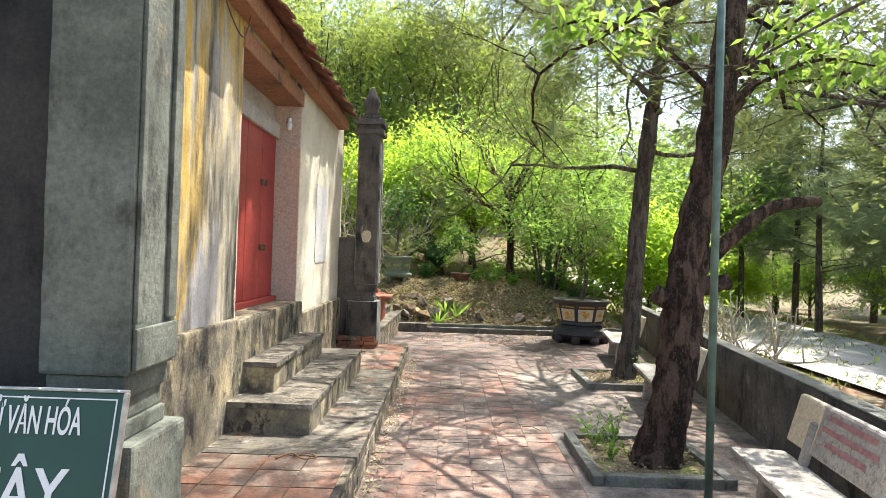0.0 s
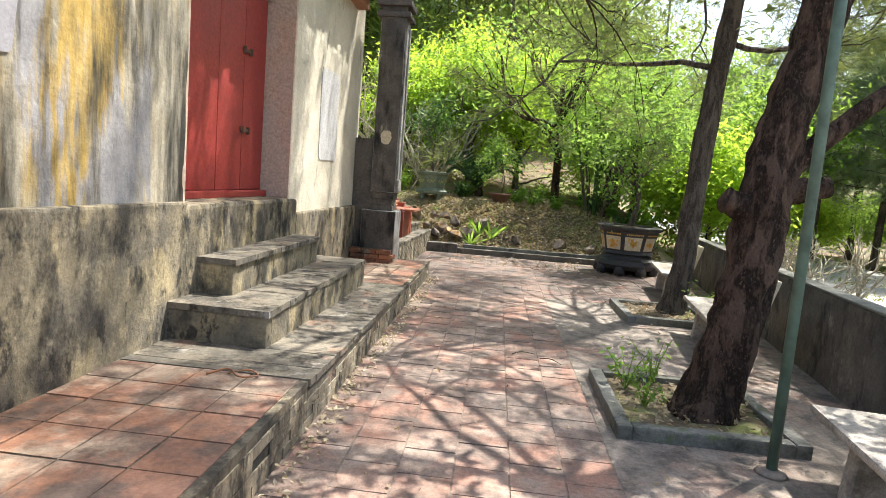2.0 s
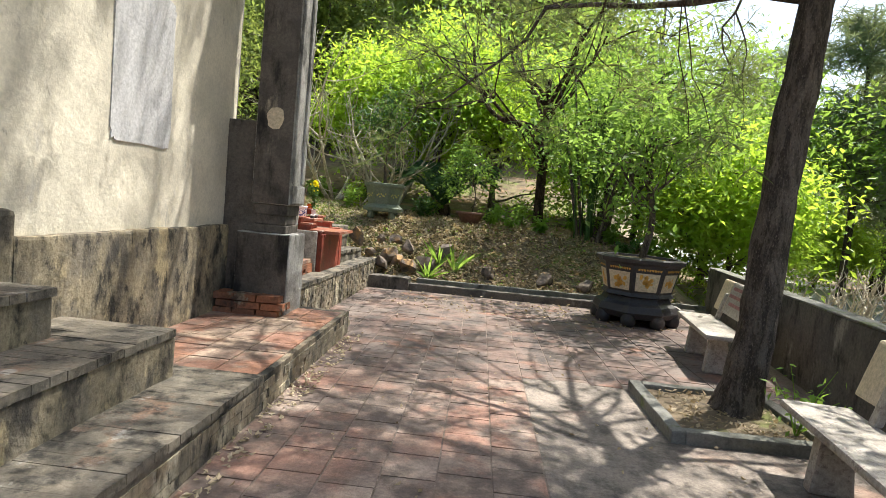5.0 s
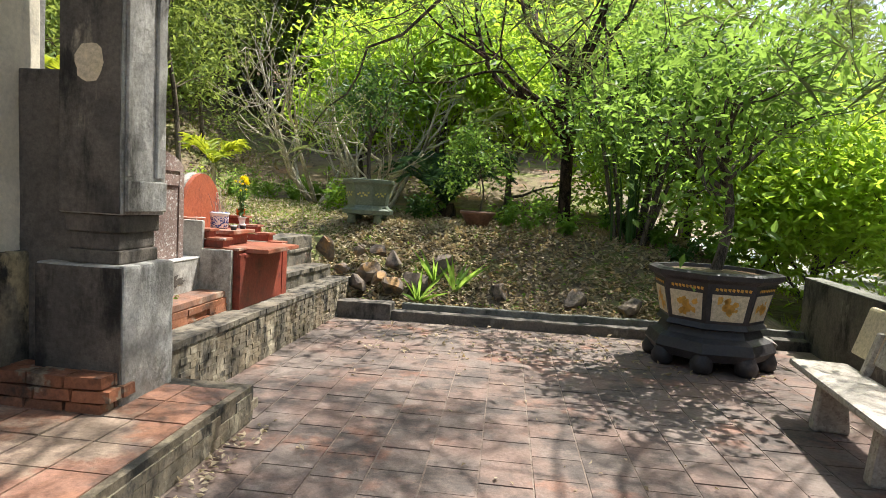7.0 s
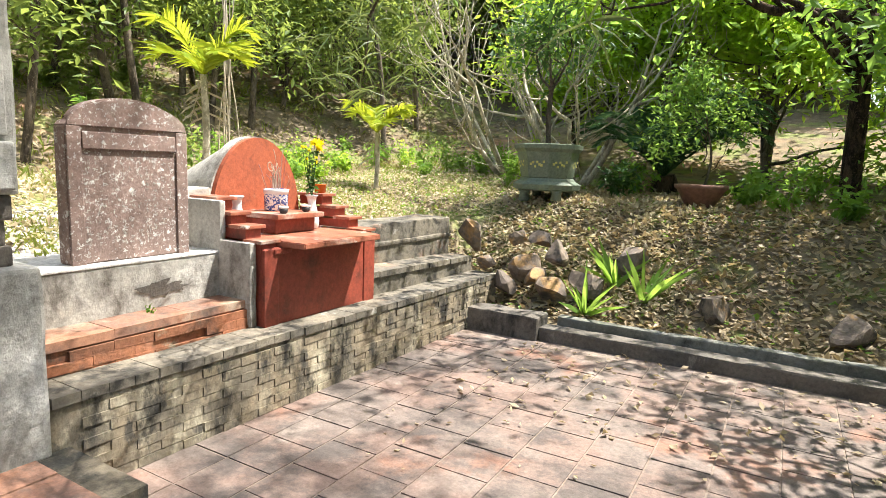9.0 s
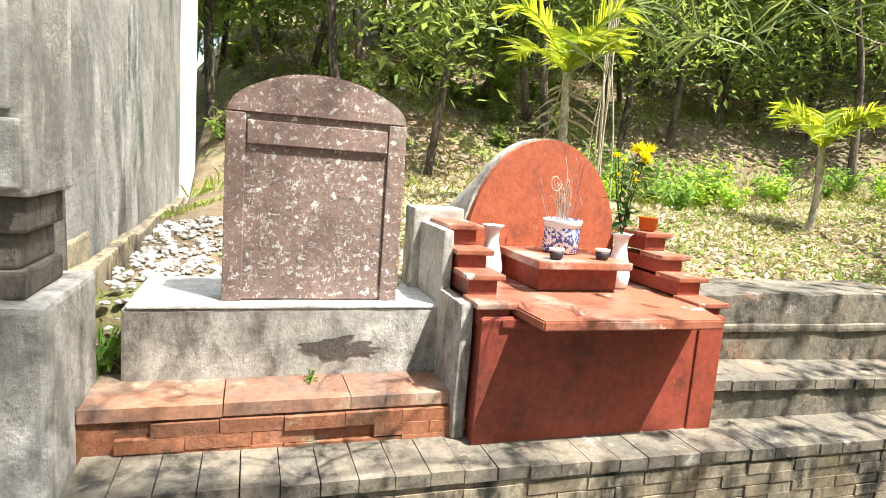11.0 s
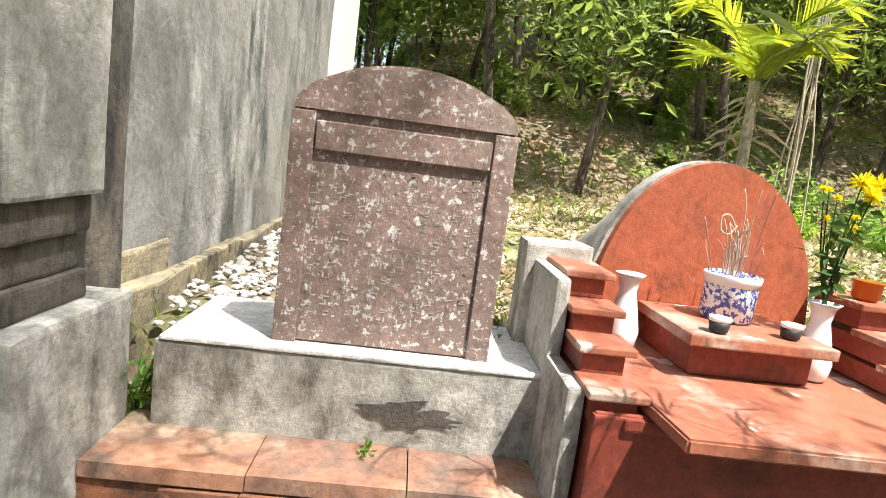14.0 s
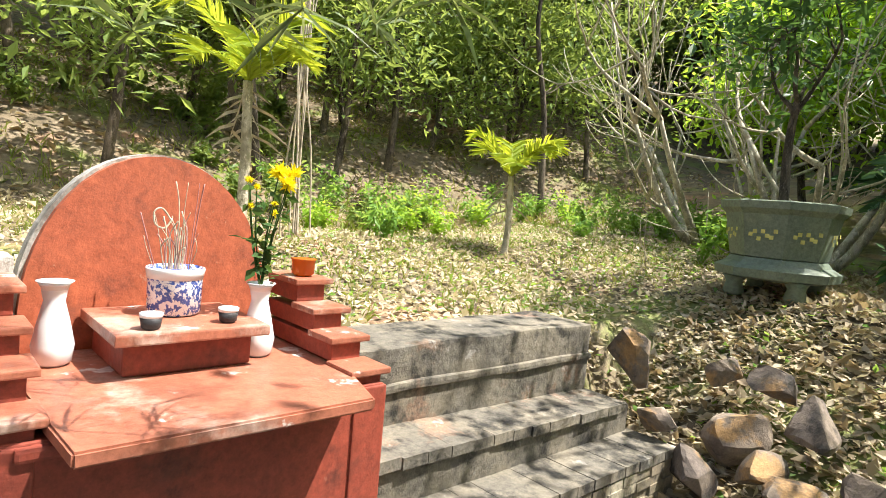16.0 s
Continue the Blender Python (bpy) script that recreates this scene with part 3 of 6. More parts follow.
rr = random.Random(4)
for k in range(50):
    for row in range(3):
        t = new("roof_tile", rt)
        t.parent = roof
        t.matrix_basis = pose(2.86 - row * 0.17 + rr.uniform(-0.03, 0.03), -3.65 + k * 0.152 + 0.07 * (row % 2), 0.03 + row * 0.105 + rr.uniform(-0.01, 0.02), rr.uniform(-4, 4), 27 + rr.uniform(-5, 5), rr.uniform(-5, 5))

# red double door with iron hasps
door = thing("door_1", (-2.17, 6.33, SILL), "closed red painted double wooden door with iron bolts", "door", kind="structure")
leafw = (DOOR1 - DOOR0 - 0.10) / 4
for k in range(4):
    y0 = DOOR0 + 0.05 + k * leafw
    dl = box("door_leaf", -2.21, -2.165, y0 + 0.004, y0 + leafw - 0.004, SILL + 0.07, 3.25, M_DOOR, door, bevel=0.006)
for z in (1.86, 2.62):
    bolt = box("bolt", -2.162, -2.145, 6.80, 6.98, z, z + 0.03, M_IRON, door, "rusty iron bolt", bevel=0.004)
    for yy in (6.82, 6.96):
        box("staple", -2.162, -2.13, yy - 0.012, yy + 0.012, z - 0.02, z + 0.05, M_IRON, door, bevel=0.004)
box("threshold", -2.24, -2.10, DOOR0 + 0.03, DOOR1 - 0.03, SILL, SILL + 0.065, M_DOOR, door, "red timber threshold")
lamp = thing("wall_lamp", (-2.0, 7.36, 3.35), "small white bulb in a holder beside the door", "lamp")
lathe("bulb", [(0.012, 0.0), (0.03, 0.02), (0.036, 0.06), (0.022, 0.10)], 12, M_WHITE, lamp)
lathe("holder", [(0.022, 0.10), (0.024, 0.15), (0.012, 0.16)], 12, M_PORCELAIN, lamp)
box("bracket", -2.01, -1.99, 7.355, 7.40, 3.50, 3.52, M_IRON, lamp, bevel=0)
cab = tube("cable", [(-1.78, 4.4, 4.0), (-1.76, 4.6, 3.75), (-1.74, 4.9, 3.62), (-1.78, 5.2, 3.95)], 0.006, 0.006, M_IRON)
tagged(cab, "loose dark cable hanging from the eave", "cable")

# steps to the door
S1 = thing("step_lower", (-1.4, 6.4, 0.25), "worn brick-edged lower stone step", "step", kind="structure")
S2 = thing("step_upper", (-1.65, 6.4, 0.25), "worn brick-edged upper stone step", "step", kind="structure")
S3 = thing("step_sill", (-1.9, 6.4, 0.8), "worn grey door sill block with mould stains", "step", kind="structure")
box("core", -1.9, -1.09, 4.98, 7.93, 0.22, 0.515, M_PLINTH, S1, worn=0.012, cuts=24, bevel=0.015)
box("core", -1.9, -1.52, 5.36, 7.45, 0.22, 0.785, M_PLINTH, S2, worn=0.012, cuts=24, bevel=0.015)
box("core", -2.6, -1.80, 5.16, 7.52, 0.2, SILL, M_PLINTH, S3, worn=0.012, cuts=24, bevel=0.035)


def columns(name, xc, yc, shade, zb, label, top=True):
    """A square gate column: pedestal, collar, shaft with a groove, stepped cap and finial."""
    c = thing(name, (xc, yc, zb), label, "column", kind="structure")
    h = 0.19
    b = shade
    box("pedestal", xc - 0.30, xc + 0.235, yc - 0.25, yc + 0.25, zb, 1.02, b, c, worn=0.008, cuts=6, bevel=0.02)
    # on the pale column the collars are coloured dark for their shade
    for z0, z1, w in ((1.02, 1.10, 0.165), (1.10, 1.20, 0.15), (1.20, 1.30, 0.17)):
        box("collar", xc - w, xc + w, yc - w - 0.02, yc + w + 0.02, z0, z1, M_DARKCOL if b is M_COLGREY else b, c, worn=0.004, cuts=4, bevel=0.012)
    box("shaft", xc - h, xc + h, yc - h - 0.02, yc + h + 0.02, 1.30, 3.90, b, c, worn=0.006, cuts=20, bevel=0.014)
    for y0, y1 in ((yc - h, yc - h + 0.035), (yc + h - 0.10, yc + h - 0.02)):
        box("fillet", xc + h + 0.001, xc + h + 0.022, y0, y1, 1.52, 3.80, b, c, bevel=0.006)
    box("fillet", xc + h + 0.001, xc + h + 0.024, yc - h, yc + h, 1.32, 1.50, b, c, bevel=0.008)
    for z0, z1, w in ((3.90, 3.98, 0.25), (3.98, 4.06, 0.20), (4.06, 4.16, 0.26), (4.16, 4.24, 0.17)):
        box("cap", xc - w, xc + w, yc - w, yc + w, z0, z1, M_DARKCOL if b is M_COLGREY else b, c, bevel=0.02, worn=0.006, cuts=3)
    lathe("finial", [(0.15, 4.24 - zb), (0.11, 4.34 - zb), (0.14, 4.44 - zb), (0.15, 4.52 - zb), (0.08, 4.64 - zb), (0.03, 4.75 - zb)], 10, M_DARKCOL if b is M_COLGREY else b, c)
    return c


columns("column_near", -1.49, 2.66, M_PILLAR, 0.28, "grey stained concrete gate column on a pedestal")
far = columns("column_far", -1.375, 10.37, M_COLGREY, 0.21, "weathered grey gate column with shade painted on its near face")
# thin dark sheets on the -y face put the shade into its colour
box("shade_skin", -1.555, -1.195, 10.150, 10.162, 1.31, 3.89, M_DARKCOL, far, "dark stained skin, shade painted in", worn=0.003, cuts=14, bevel=0.004)
box("shade_skin", -1.665, -1.15, 10.110, 10.124, 0.24, 1.01, M_DARKCOL, far, "dark stained skin, shade painted in", worn=0.003, cuts=8, bevel=0.004)
v = []
for k in range(18):
    a = 2 * math.pi * k / 18
    r = 0.085 * (1 + 0.25 * noise.noise(Vector((math.cos(a) * 2, math.sin(a) * 2, 1))))
    v.append((0.0 + r * math.cos(a), -0.226, 1.92 + 1.25 * r * math.sin(a)))
obj("bare_patch", v, [tuple(range(18))], M_PANEL, far, "flaked patch of bare pale render")

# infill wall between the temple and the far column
plain_setting("wall_link", -1.9, -1.5, 10.22, 10.48, 0.2, 2.1, M_DARKCOL, "dark low wall beside the column", "wall", worn=0.008, cuts=6)

# ---- graves ----
G = thing("wall_grave", (-1.3, 12.7, 0), "brick-faced grave terrace with stained rendered steps", "retaining wall", kind="structure")


def strip(name, x0a, x0b, xr, y0, y1, z0, z1, material, parent, label=""):
    """A terrace block whose front runs slightly askew from x0a to x0b."""
    ox, oy, oz = parent.location
    bm = block(0, 1, y0 - oy, y1 - oy, z0 - oz, z1 - oz, 0.02, 0.0, 24)
    for p in bm.verts:
        u = (p.co.y + oy - y0) / (y1 - y0)
        front = x0a + (x0b - x0a) * u
        p.co.x = xr + (front - xr) * p.co.x - ox
        p.co += noise.noise_vector(p.co * 4) * 0.012
    return part(name, bm, material, parent, label)


strip("lowest_tread", -1.166, -1.075, -2.2, 10.62, 14.72, -0.1, 0.415, M_RISER, G)
strip("second_tread", -1.37, -1.33, -2.2, 12.95, 14.68, 0.3, 0.59, M_STEP, G)
strip("upper_wall", -1.63, -1.60, -2.0, 12.98, 14.66, 0.3, 0.955, M_STEP, G, "grey stone upper wall")
strip("upper_ledge", -1.61, -1.585, -2.0, 12.98, 14.67, 0.76, 0.80, M_STEP, G)
strip("brick_step", -1.41, -1.41, -2.2, 10.60, 11.93, 0.3, 0.575, M_REDBRICK, G, "low brick step with red tile top")
plinth = thing("stele_plinth", (-1.8, 11.3, 0.6), "grey cement plinth with a flaked hole", "plinth")
box("body", -2.15, -1.64, 10.70, 11.94, 0.55, 0.885, M_PLASTER, plinth, worn=0.006, cuts=20, bevel=0.012)
# top sheet is whiter than the body: sunlight put into its colour
box("cap", -2.15, -1.635, 10.715, 11.935, 0.885, 0.90, M_CAPLIT, plinth, "cement top, sunlight painted in as white", bevel=0.005, worn=0.004, cuts=10)
v = []
for k in range(26):
    a = 2 * math.pi * k / 26
    r = 1 + 0.95 * noise.noise(Vector((math.cos(a) * 4.5, math.sin(a) * 4.5, 7)))
    v.append((0.1665, 0.17 + 0.125 * r * math.cos(a), 0.135 + 0.04 * r * math.sin(a)))
obj("flaked_hole", v, [tuple(range(26))], M_DARKCOL, plinth, "flaked hole baring dark brick")

stele = thing("stele", (-1.76, 11.36, 0.9), "purple-brown carved stone stele spotted with pale lichen", "stele")


def stele_outline(w, hs, top, n=18, shoulder=0.05):
    """Shouldered arch: straight sides, small step, round head."""
    pts = [(-w, 0), (w, 0), (w, hs), (w - shoulder * 0.5, hs + 0.03)]
    for k in range(n + 1):
        a = math.pi * k / n
        pts.append(((w - shoulder) * math.cos(a), hs + 0.03 + (top - hs - 0.03) * math.sin(a)))
    pts += [(-w + shoulder * 0.5, hs + 0.03), (-w, hs)]
    return pts


def prism(outline, x0, x1):
    n = len(outline)
    v = [(x0, y, z) for y, z in outline] + [(x1, y, z) for y, z in outline]
    f = [tuple(reversed(range(n))), tuple(range(n, 2 * n))] + [(k, (k + 1) % n, n + (k + 1) % n, n + k) for k in range(n)]
    bm = bmesh.new()
    vs = [bm.verts.new(p) for p in v]
    for q in f:
        bm.faces.new([vs[i] for i in q])
    bmesh.ops.recalc_face_normals(bm, faces=bm.faces)
    return bm


bm = prism(stele_outline(0.335, 0.70, 0.86), -0.06, 0.05)
bmesh.ops.bevel(bm, geom=[e for e in bm.edges if e.calc_face_angle(0) > 0.6], offset=0.008, segments=2, affect="EDGES")
part("slab", bm, M_STELE, stele)
# raised margin round the inscription field
box("margin", -1.712, -1.698, 11.025, 11.095, 0.90, 1.60, M_STELE, stele, bevel=0.004)
box("margin", -1.712, -1.698, 11.625, 11.695, 0.90, 1.60, M_STELE, stele, bevel=0.004)
box("margin", -1.712, -1.696, 11.10, 11.62, 1.49, 1.575, M_STELE, stele, bevel=0.004)
bm = prism([(0.33 * math.cos(math.pi * k / 16), 0.705 + 0.14 * math.sin(math.pi * k / 16)) for k in range(17)], 0.048, 0.062)
part("carved_head", bm, M_STELE, stele)
rs = random.Random(8)
hp = Heap()
for col in range(11):
    for row in range(17):
        if rs.random() < 0.62:
            yy, zz = -0.24 + col * 0.047 + rs.uniform(-0.004, 0.004), 0.10 + row * 0.028
            for _ in range(3):
                a0, b0 = yy + rs.uniform(-0.012, 0.012), zz + rs.uniform(-0.009, 0.009)
                w, h = (0.007, 0.0018) if rs.random() < 0.5 else (0.0018, 0.007)
                hp.add([(0.0512, a0 - w, b0 - h), (0.0512, a0 + w, b0 - h), (0.0512, a0 + w, b0 + h), (0.0512, a0 - w, b0 + h)], [(0, 1, 2, 3)])
tagged(hp.make("worn_inscription", M_PLASTER, stele, "worn columns of unreadable carved characters"), kind="stuff")

# red tomb
tomb = thing("tomb", (-1.6, 12.45, 0.45), "red oxide rendered tomb with altar table and arched headstone", "tomb")
# the slab's shade is put into the darker red of the front
box("base", -1.95, -1.31, 11.92, 13.0, 0.38, 0.935, M_REDSHADE, tomb, "red rendered altar front, coloured darker for the slab's shade", bevel=0.008, worn=0.002, cuts=8)
for y0, y1 in ((11.915, 12.03), (12.88, 13.005)):
    box("pilaster", -1.33, -1.302, y0, y1, 0.42, 0.93, M_REDSHADE, tomb, bevel=0.006)
pts = [(-1.95, 12.02), (-1.36, 12.05), (-1.12, 12.065), (-1.11, 12.815), (-1.36, 12.90), (-1.95, 12.90)]
bm = bmesh.new()
lo = [bm.verts.new((x + 1.6, y - 12.45, 0.935 - 0.45)) for x, y in pts]
hi = [bm.verts.new((x + 1.6, y - 12.45, 0.972 - 0.45)) for x, y in pts]
bm.faces.new(lo), bm.faces.new(hi)
for k in range(6):
    bm.faces.new((lo[k], lo[(k + 1) % 6], hi[(k + 1) % 6], hi[k]))
bmesh.ops.recalc_face_normals(bm, faces=bm.faces)
bmesh.ops.bevel(bm, geom=list(bm.edges), offset=0.006, segments=2, affect="EDGES")
part("altar_slab", bm, M_REDTOP, tomb, "faded red polished altar slab")
for ya, yb, grey in ((11.90, 12.045, -1), (12.87, 13.01, 1)):
    for k, (z, xf) in enumerate(((1.225, -1.70), (1.14, -1.57), (1.065, -1.44), (0.985, -1.31))):
        box("step_body", -1.95, xf - 0.02, ya + 0.012, yb - 0.012, z - 0.085 if k < 3 else 0.90, z - 0.022, M_REDSHADE, tomb, bevel=0.004)
        box("step_tread", -1.96 if k == 0 else xf - 0.16, xf, ya - 0.004, yb + 0.014, z - 0.022, z, M_REDTOP, tomb, "faded red coping", bevel=0.005)
box("bracket", -1.33, -1.29, 11.99, 12.13, 0.895, 0.93, M_REDSHADE, tomb, bevel=0.01)
box("side_wall", -2.05, -1.36, 11.855, 11.905, 0.45, 0.97, M_PLASTER, tomb, "grey rendered side", worn=0.004, cuts=6)
box("side_wall", -2.05, -1.62, 11.855, 11.90, 0.95, 1.21, M_PLASTER, tomb, "grey rendered side", worn=0.004, cuts=6)
box("side_wall", -2.12, -1.96, 11.82, 12.06, 0.45, 1.27, M_PLASTER, tomb, "grey rendered side", worn=0.004, cuts=6)
arc = [(0.40 * math.cos(a), 0.62 + 0.55 * math.sin(a)) for a in [math.pi * (-0.06 + 1.12 * k / 28) for k in range(29)]] + [(-0.36, 0.4), (0.36, 0.4)]
# headstone takes the brighter red, with sunlight put into its colour
part("headstone", prism([(y + 0.02, z) for y, z in arc], -0.40, -0.35), M_REDLIT, tomb, "red arched headstone face, coloured brighter as sunlit")
part("headstone_rim", prism([(y * 1.03 + 0.02, z * 1.0 + 0.008) for y, z in arc], -0.47, -0.39), M_PLASTER, tomb, "grey cement rim")
rows = []
for j in range(9):
    u = j / 8
    s = 1 - 0.55 * u
    rows.append([(-0.46 - 0.95 * u, (y + 0.02) * (1.02 - 0.25 * u), 0.4 + (z - 0.4) * s) for y, z in arc[:29]])
obj("mound", [p for r in rows for p in r], [(j * 29 + k, j * 29 + k + 1, (j + 1) * 29 + k + 1, (j + 1) * 29 + k) for j in range(8) for k in range(28)], M_PLASTER, tomb, "grey cement barrel mound", True)

offer = thing("offering_table", (-1.72, 12.46, 0.972), "small red rendered offering table", "table")
box("body", -1.93, -1.58, 12.27, 12.65, 0.972, 1.075, M_REDSHADE, offer, bevel=0.008, worn=0.003, cuts=4)
box("top", -1.94, -1.52, 12.235, 12.685, 1.075, 1.11, M_REDTOP, offer, "faded red slab top", bevel=0.006)

urn = thing("incense_urn", (-1.78, 12.47, 1.11), "blue and white porcelain incense urn full of burnt sticks", "urn")
lathe("bowl", [(0.070, 0), (0.082, 0.01), (0.084, 0.12), (0.088, 0.15), (0.080, 0.155), (0.076, 0.135), (0.0, 0.13)], 28, M_BLUEWHITE, urn)
lathe("rim_band", [(0.0855, 0.118), (0.0905, 0.148), (0.088, 0.153), (0.0845, 0.12)], 28, M_PORCELAIN, urn)
ru = random.Random(3)
for k in range(34):
    a, r = ru.uniform(0, 6.28), ru.uniform(0, 0.06)
    bx, by = r * math.cos(a), r * math.sin(a)
    hgt = ru.uniform(0.10, 0.22) if k > 3 else 0.31
    lx, ly = bx * ru.uniform(1, 2.0), by * ru.uniform(1, 2.0)
    curl = ru.uniform(-0.03, 0.03)
    tube("incense_stick", [(bx, by, 0.12), (lx, ly, 0.12 + hgt * 0.7), (lx + curl, ly + curl * 0.6, 0.12 + hgt)], 0.0014, 0.0024 if k % 2 else 0.0012, M_DEAD if k % 3 else M_LETTER, urn, n=5, steps=4)
tube("ash_curl", [(0, -0.02, 0.30), (0, -0.05, 0.34), (0, -0.075, 0.33), (0, -0.07, 0.29), (0, -0.04, 0.28), (0, -0.02, 0.31)], 0.003, 0.003, M_DEAD, urn, n=5, steps=5)

VASE = [(0.038, 0), (0.05, 0.012), (0.056, 0.06), (0.042, 0.13), (0.028, 0.19), (0.036, 0.235), (0.05, 0.25), (0.043, 0.25), (0.022, 0.19), (0.0, 0.18)]
for k, (x, y) in enumerate(((-1.80, 12.14), (-1.67, 12.715))):
    vs = thing("vase", (x, y, 0.972), "white porcelain flower vase" + (" holding yellow chrysanthemums" if k else ", empty"), "vase", "altar vases")
    lathe("vase_body", VASE, 22, M_PORCELAIN, vs)
for k, (x, y) in enumerate(((-1.575, 12.34), (-1.595, 12.575))):
    cup = thing("cup", (x, y, 1.11), "small black and white porcelain cup", "cup", "offering cups")
    lathe("cup_body", [(0.018, 0), (0.026, 0.006), (0.031, 0.036)], 18, M_BLACKPOT, cup)
    lathe("cup_rim", [(0.0312, 0.036), (0.0325, 0.048), (0.029, 0.048), (0.024, 0.02), (0.0, 0.015)], 18, M_PORCELAIN, cup)
fl = thing("chrysanthemum_bunch", (-1.67, 12.715, 1.2), "bunch of yellow chrysanthemums with dark green leaves", "flowers")
rf = random.Random(5)
rng = np.random.default_rng(5)
lv = Heap()
for k in range(9):
    a = rf.uniform(0, 6.28)
    tip = Vector((0.05 * math.cos(a) - 0.02, 0.06 * math.sin(a) + 0.05 * (k < 4), rf.uniform(0.18, 0.42)))
    if k < 3:
        tip = Vector(((-0.02, 0.05, 0.40), (-0.03, 0.11, 0.40), (0.0, 0.075, 0.36))[k])
    tube("stem", [(0, 0, 0), tip * 0.5 + Vector((0, -0.01, 0)), tip], 0.003, 0.002, M_DARK, fl, n=5, steps=4)
    lv.leaves([tuple(tip * u + Vector((rf.uniform(-0.03, 0.03), rf.uniform(-0.03, 0.03), 0))) for u in [rf.uniform(0.1, 0.9) for _ in range(9)]], 0.045, rng, 0.6)
    big = 0.040 if k < 3 else 0.014
    hd = Heap()
    dirs = rng.normal(size=(70, 3)) + (0, 0, 0.5)
    hd.blades([tuple(tip)] * 70, dirs, big, big * 0.28, rng, 0.1)
    hd.make("flower_head", M_YELLOW, fl)
lv.make("leaf_spray", M_DARK, fl)
can = lathe("candle_cup", [(0.03, 0), (0.042, 0.01), (0.045, 0.06), (0.05, 0.066), (0.04, 0.066), (0.0, 0.05)], 16, M_ORANGE, at=(-1.79, 12.94, 1.226))
tagged(can, "orange glass candle cup on the tomb step", "candle")

# ---- yard: walls, kerbs, benches, pots ----


def slanted(name, x0, y0, x1, y1, width, z0, z1, material, label, category):
    """A wall from one point to another, its inner face on the line."""
    L = math.hypot(x1 - x0, y1 - y0)
    ob = part(name, block(0, width, 0, L, z0, z1, 0.015, 0.008, 24), material)
    ob.matrix_basis = pose(x0, y0, 0, 0, 0, -math.degrees(math.atan2(x1 - x0, y1 - y0)))
    return tagged(ob, label, category, kind="structure")


slanted("wall_low", 1.60, -6.0, 4.55, 14.6, 0.18, -0.2, 0.80, M_LOWWALL, "low dark weathered boundary wall", "wall")
slanted("trim_wall_cap", 1.595, -6.0, 4.545, 14.6, 0.19, 0.80, 0.825, M_KERB, "pale worn cap of the boundary wall", "wall cap")
bedwall = thing("wall_bed", (1.2, 14.3, 0), "low dark kerb wall of the planting bed", "kerb wall", kind="structure")
box("kerb_block", -1.1, -0.40, 14.14, 14.40, -0.1, 0.20, M_LOWWALL, bedwall, worn=0.01, cuts=8, bevel=0.02)
box("kerb_block", -0.40, 4.5, 14.18, 14.36, -0.1, 0.115, M_LOWWALL, bedwall, worn=0.01, cuts=24, bevel=0.02)
box("kerb_block", -0.3, 4.5, 14.36, 14.46, -0.1, 0.19, M_KERB, bedwall, worn=0.012, cuts=24, bevel=0.015)


def kerb_ring(name, x0, x1, y0, y1, label):
    k = thing(name, ((x0 + x1) / 2, (y0 + y1) / 2, 0), label, "kerb", "tree kerbs")
    w = 0.10
    box("kerb_side", x0, x0 + w, y0, y1, -0.02, 0.09, M_KERB, k, worn=0.008, cuts=6, bevel=0.015)
    box("kerb_side", x1 - w, x1, y0, y1, -0.02, 0.09, M_KERB, k, worn=0.008, cuts=6, bevel=0.015)
    box("kerb_side", x0 + w, x1 - w, y0, y0 + w, -0.02, 0.088, M_KERB, k, worn=0.008, cuts=6, bevel=0.015)
    box("kerb_side", x0 + w, x1 - w, y1 - w, y1, -0.02, 0.088, M_KERB, k, worn=0.008, cuts=6, bevel=0.015)
    box("soil_fill", x0 + w - 0.01, x1 - w + 0.01, y0 + w - 0.01, y1 - w + 0.01, -0.02, 0.045, M_SOIL, k, "dry leaf-strewn soil", bevel=0, worn=0.02, cuts=8)
    return k


kerb_ring("tree_kerb", 1.27, 2.46, 4.86, 6.08, "square concrete kerb round a thick pine trunk")
kerb_ring("tree_kerb", 2.09, 3.22, 8.46, 9.66, "square concrete kerb round a slim pine trunk")


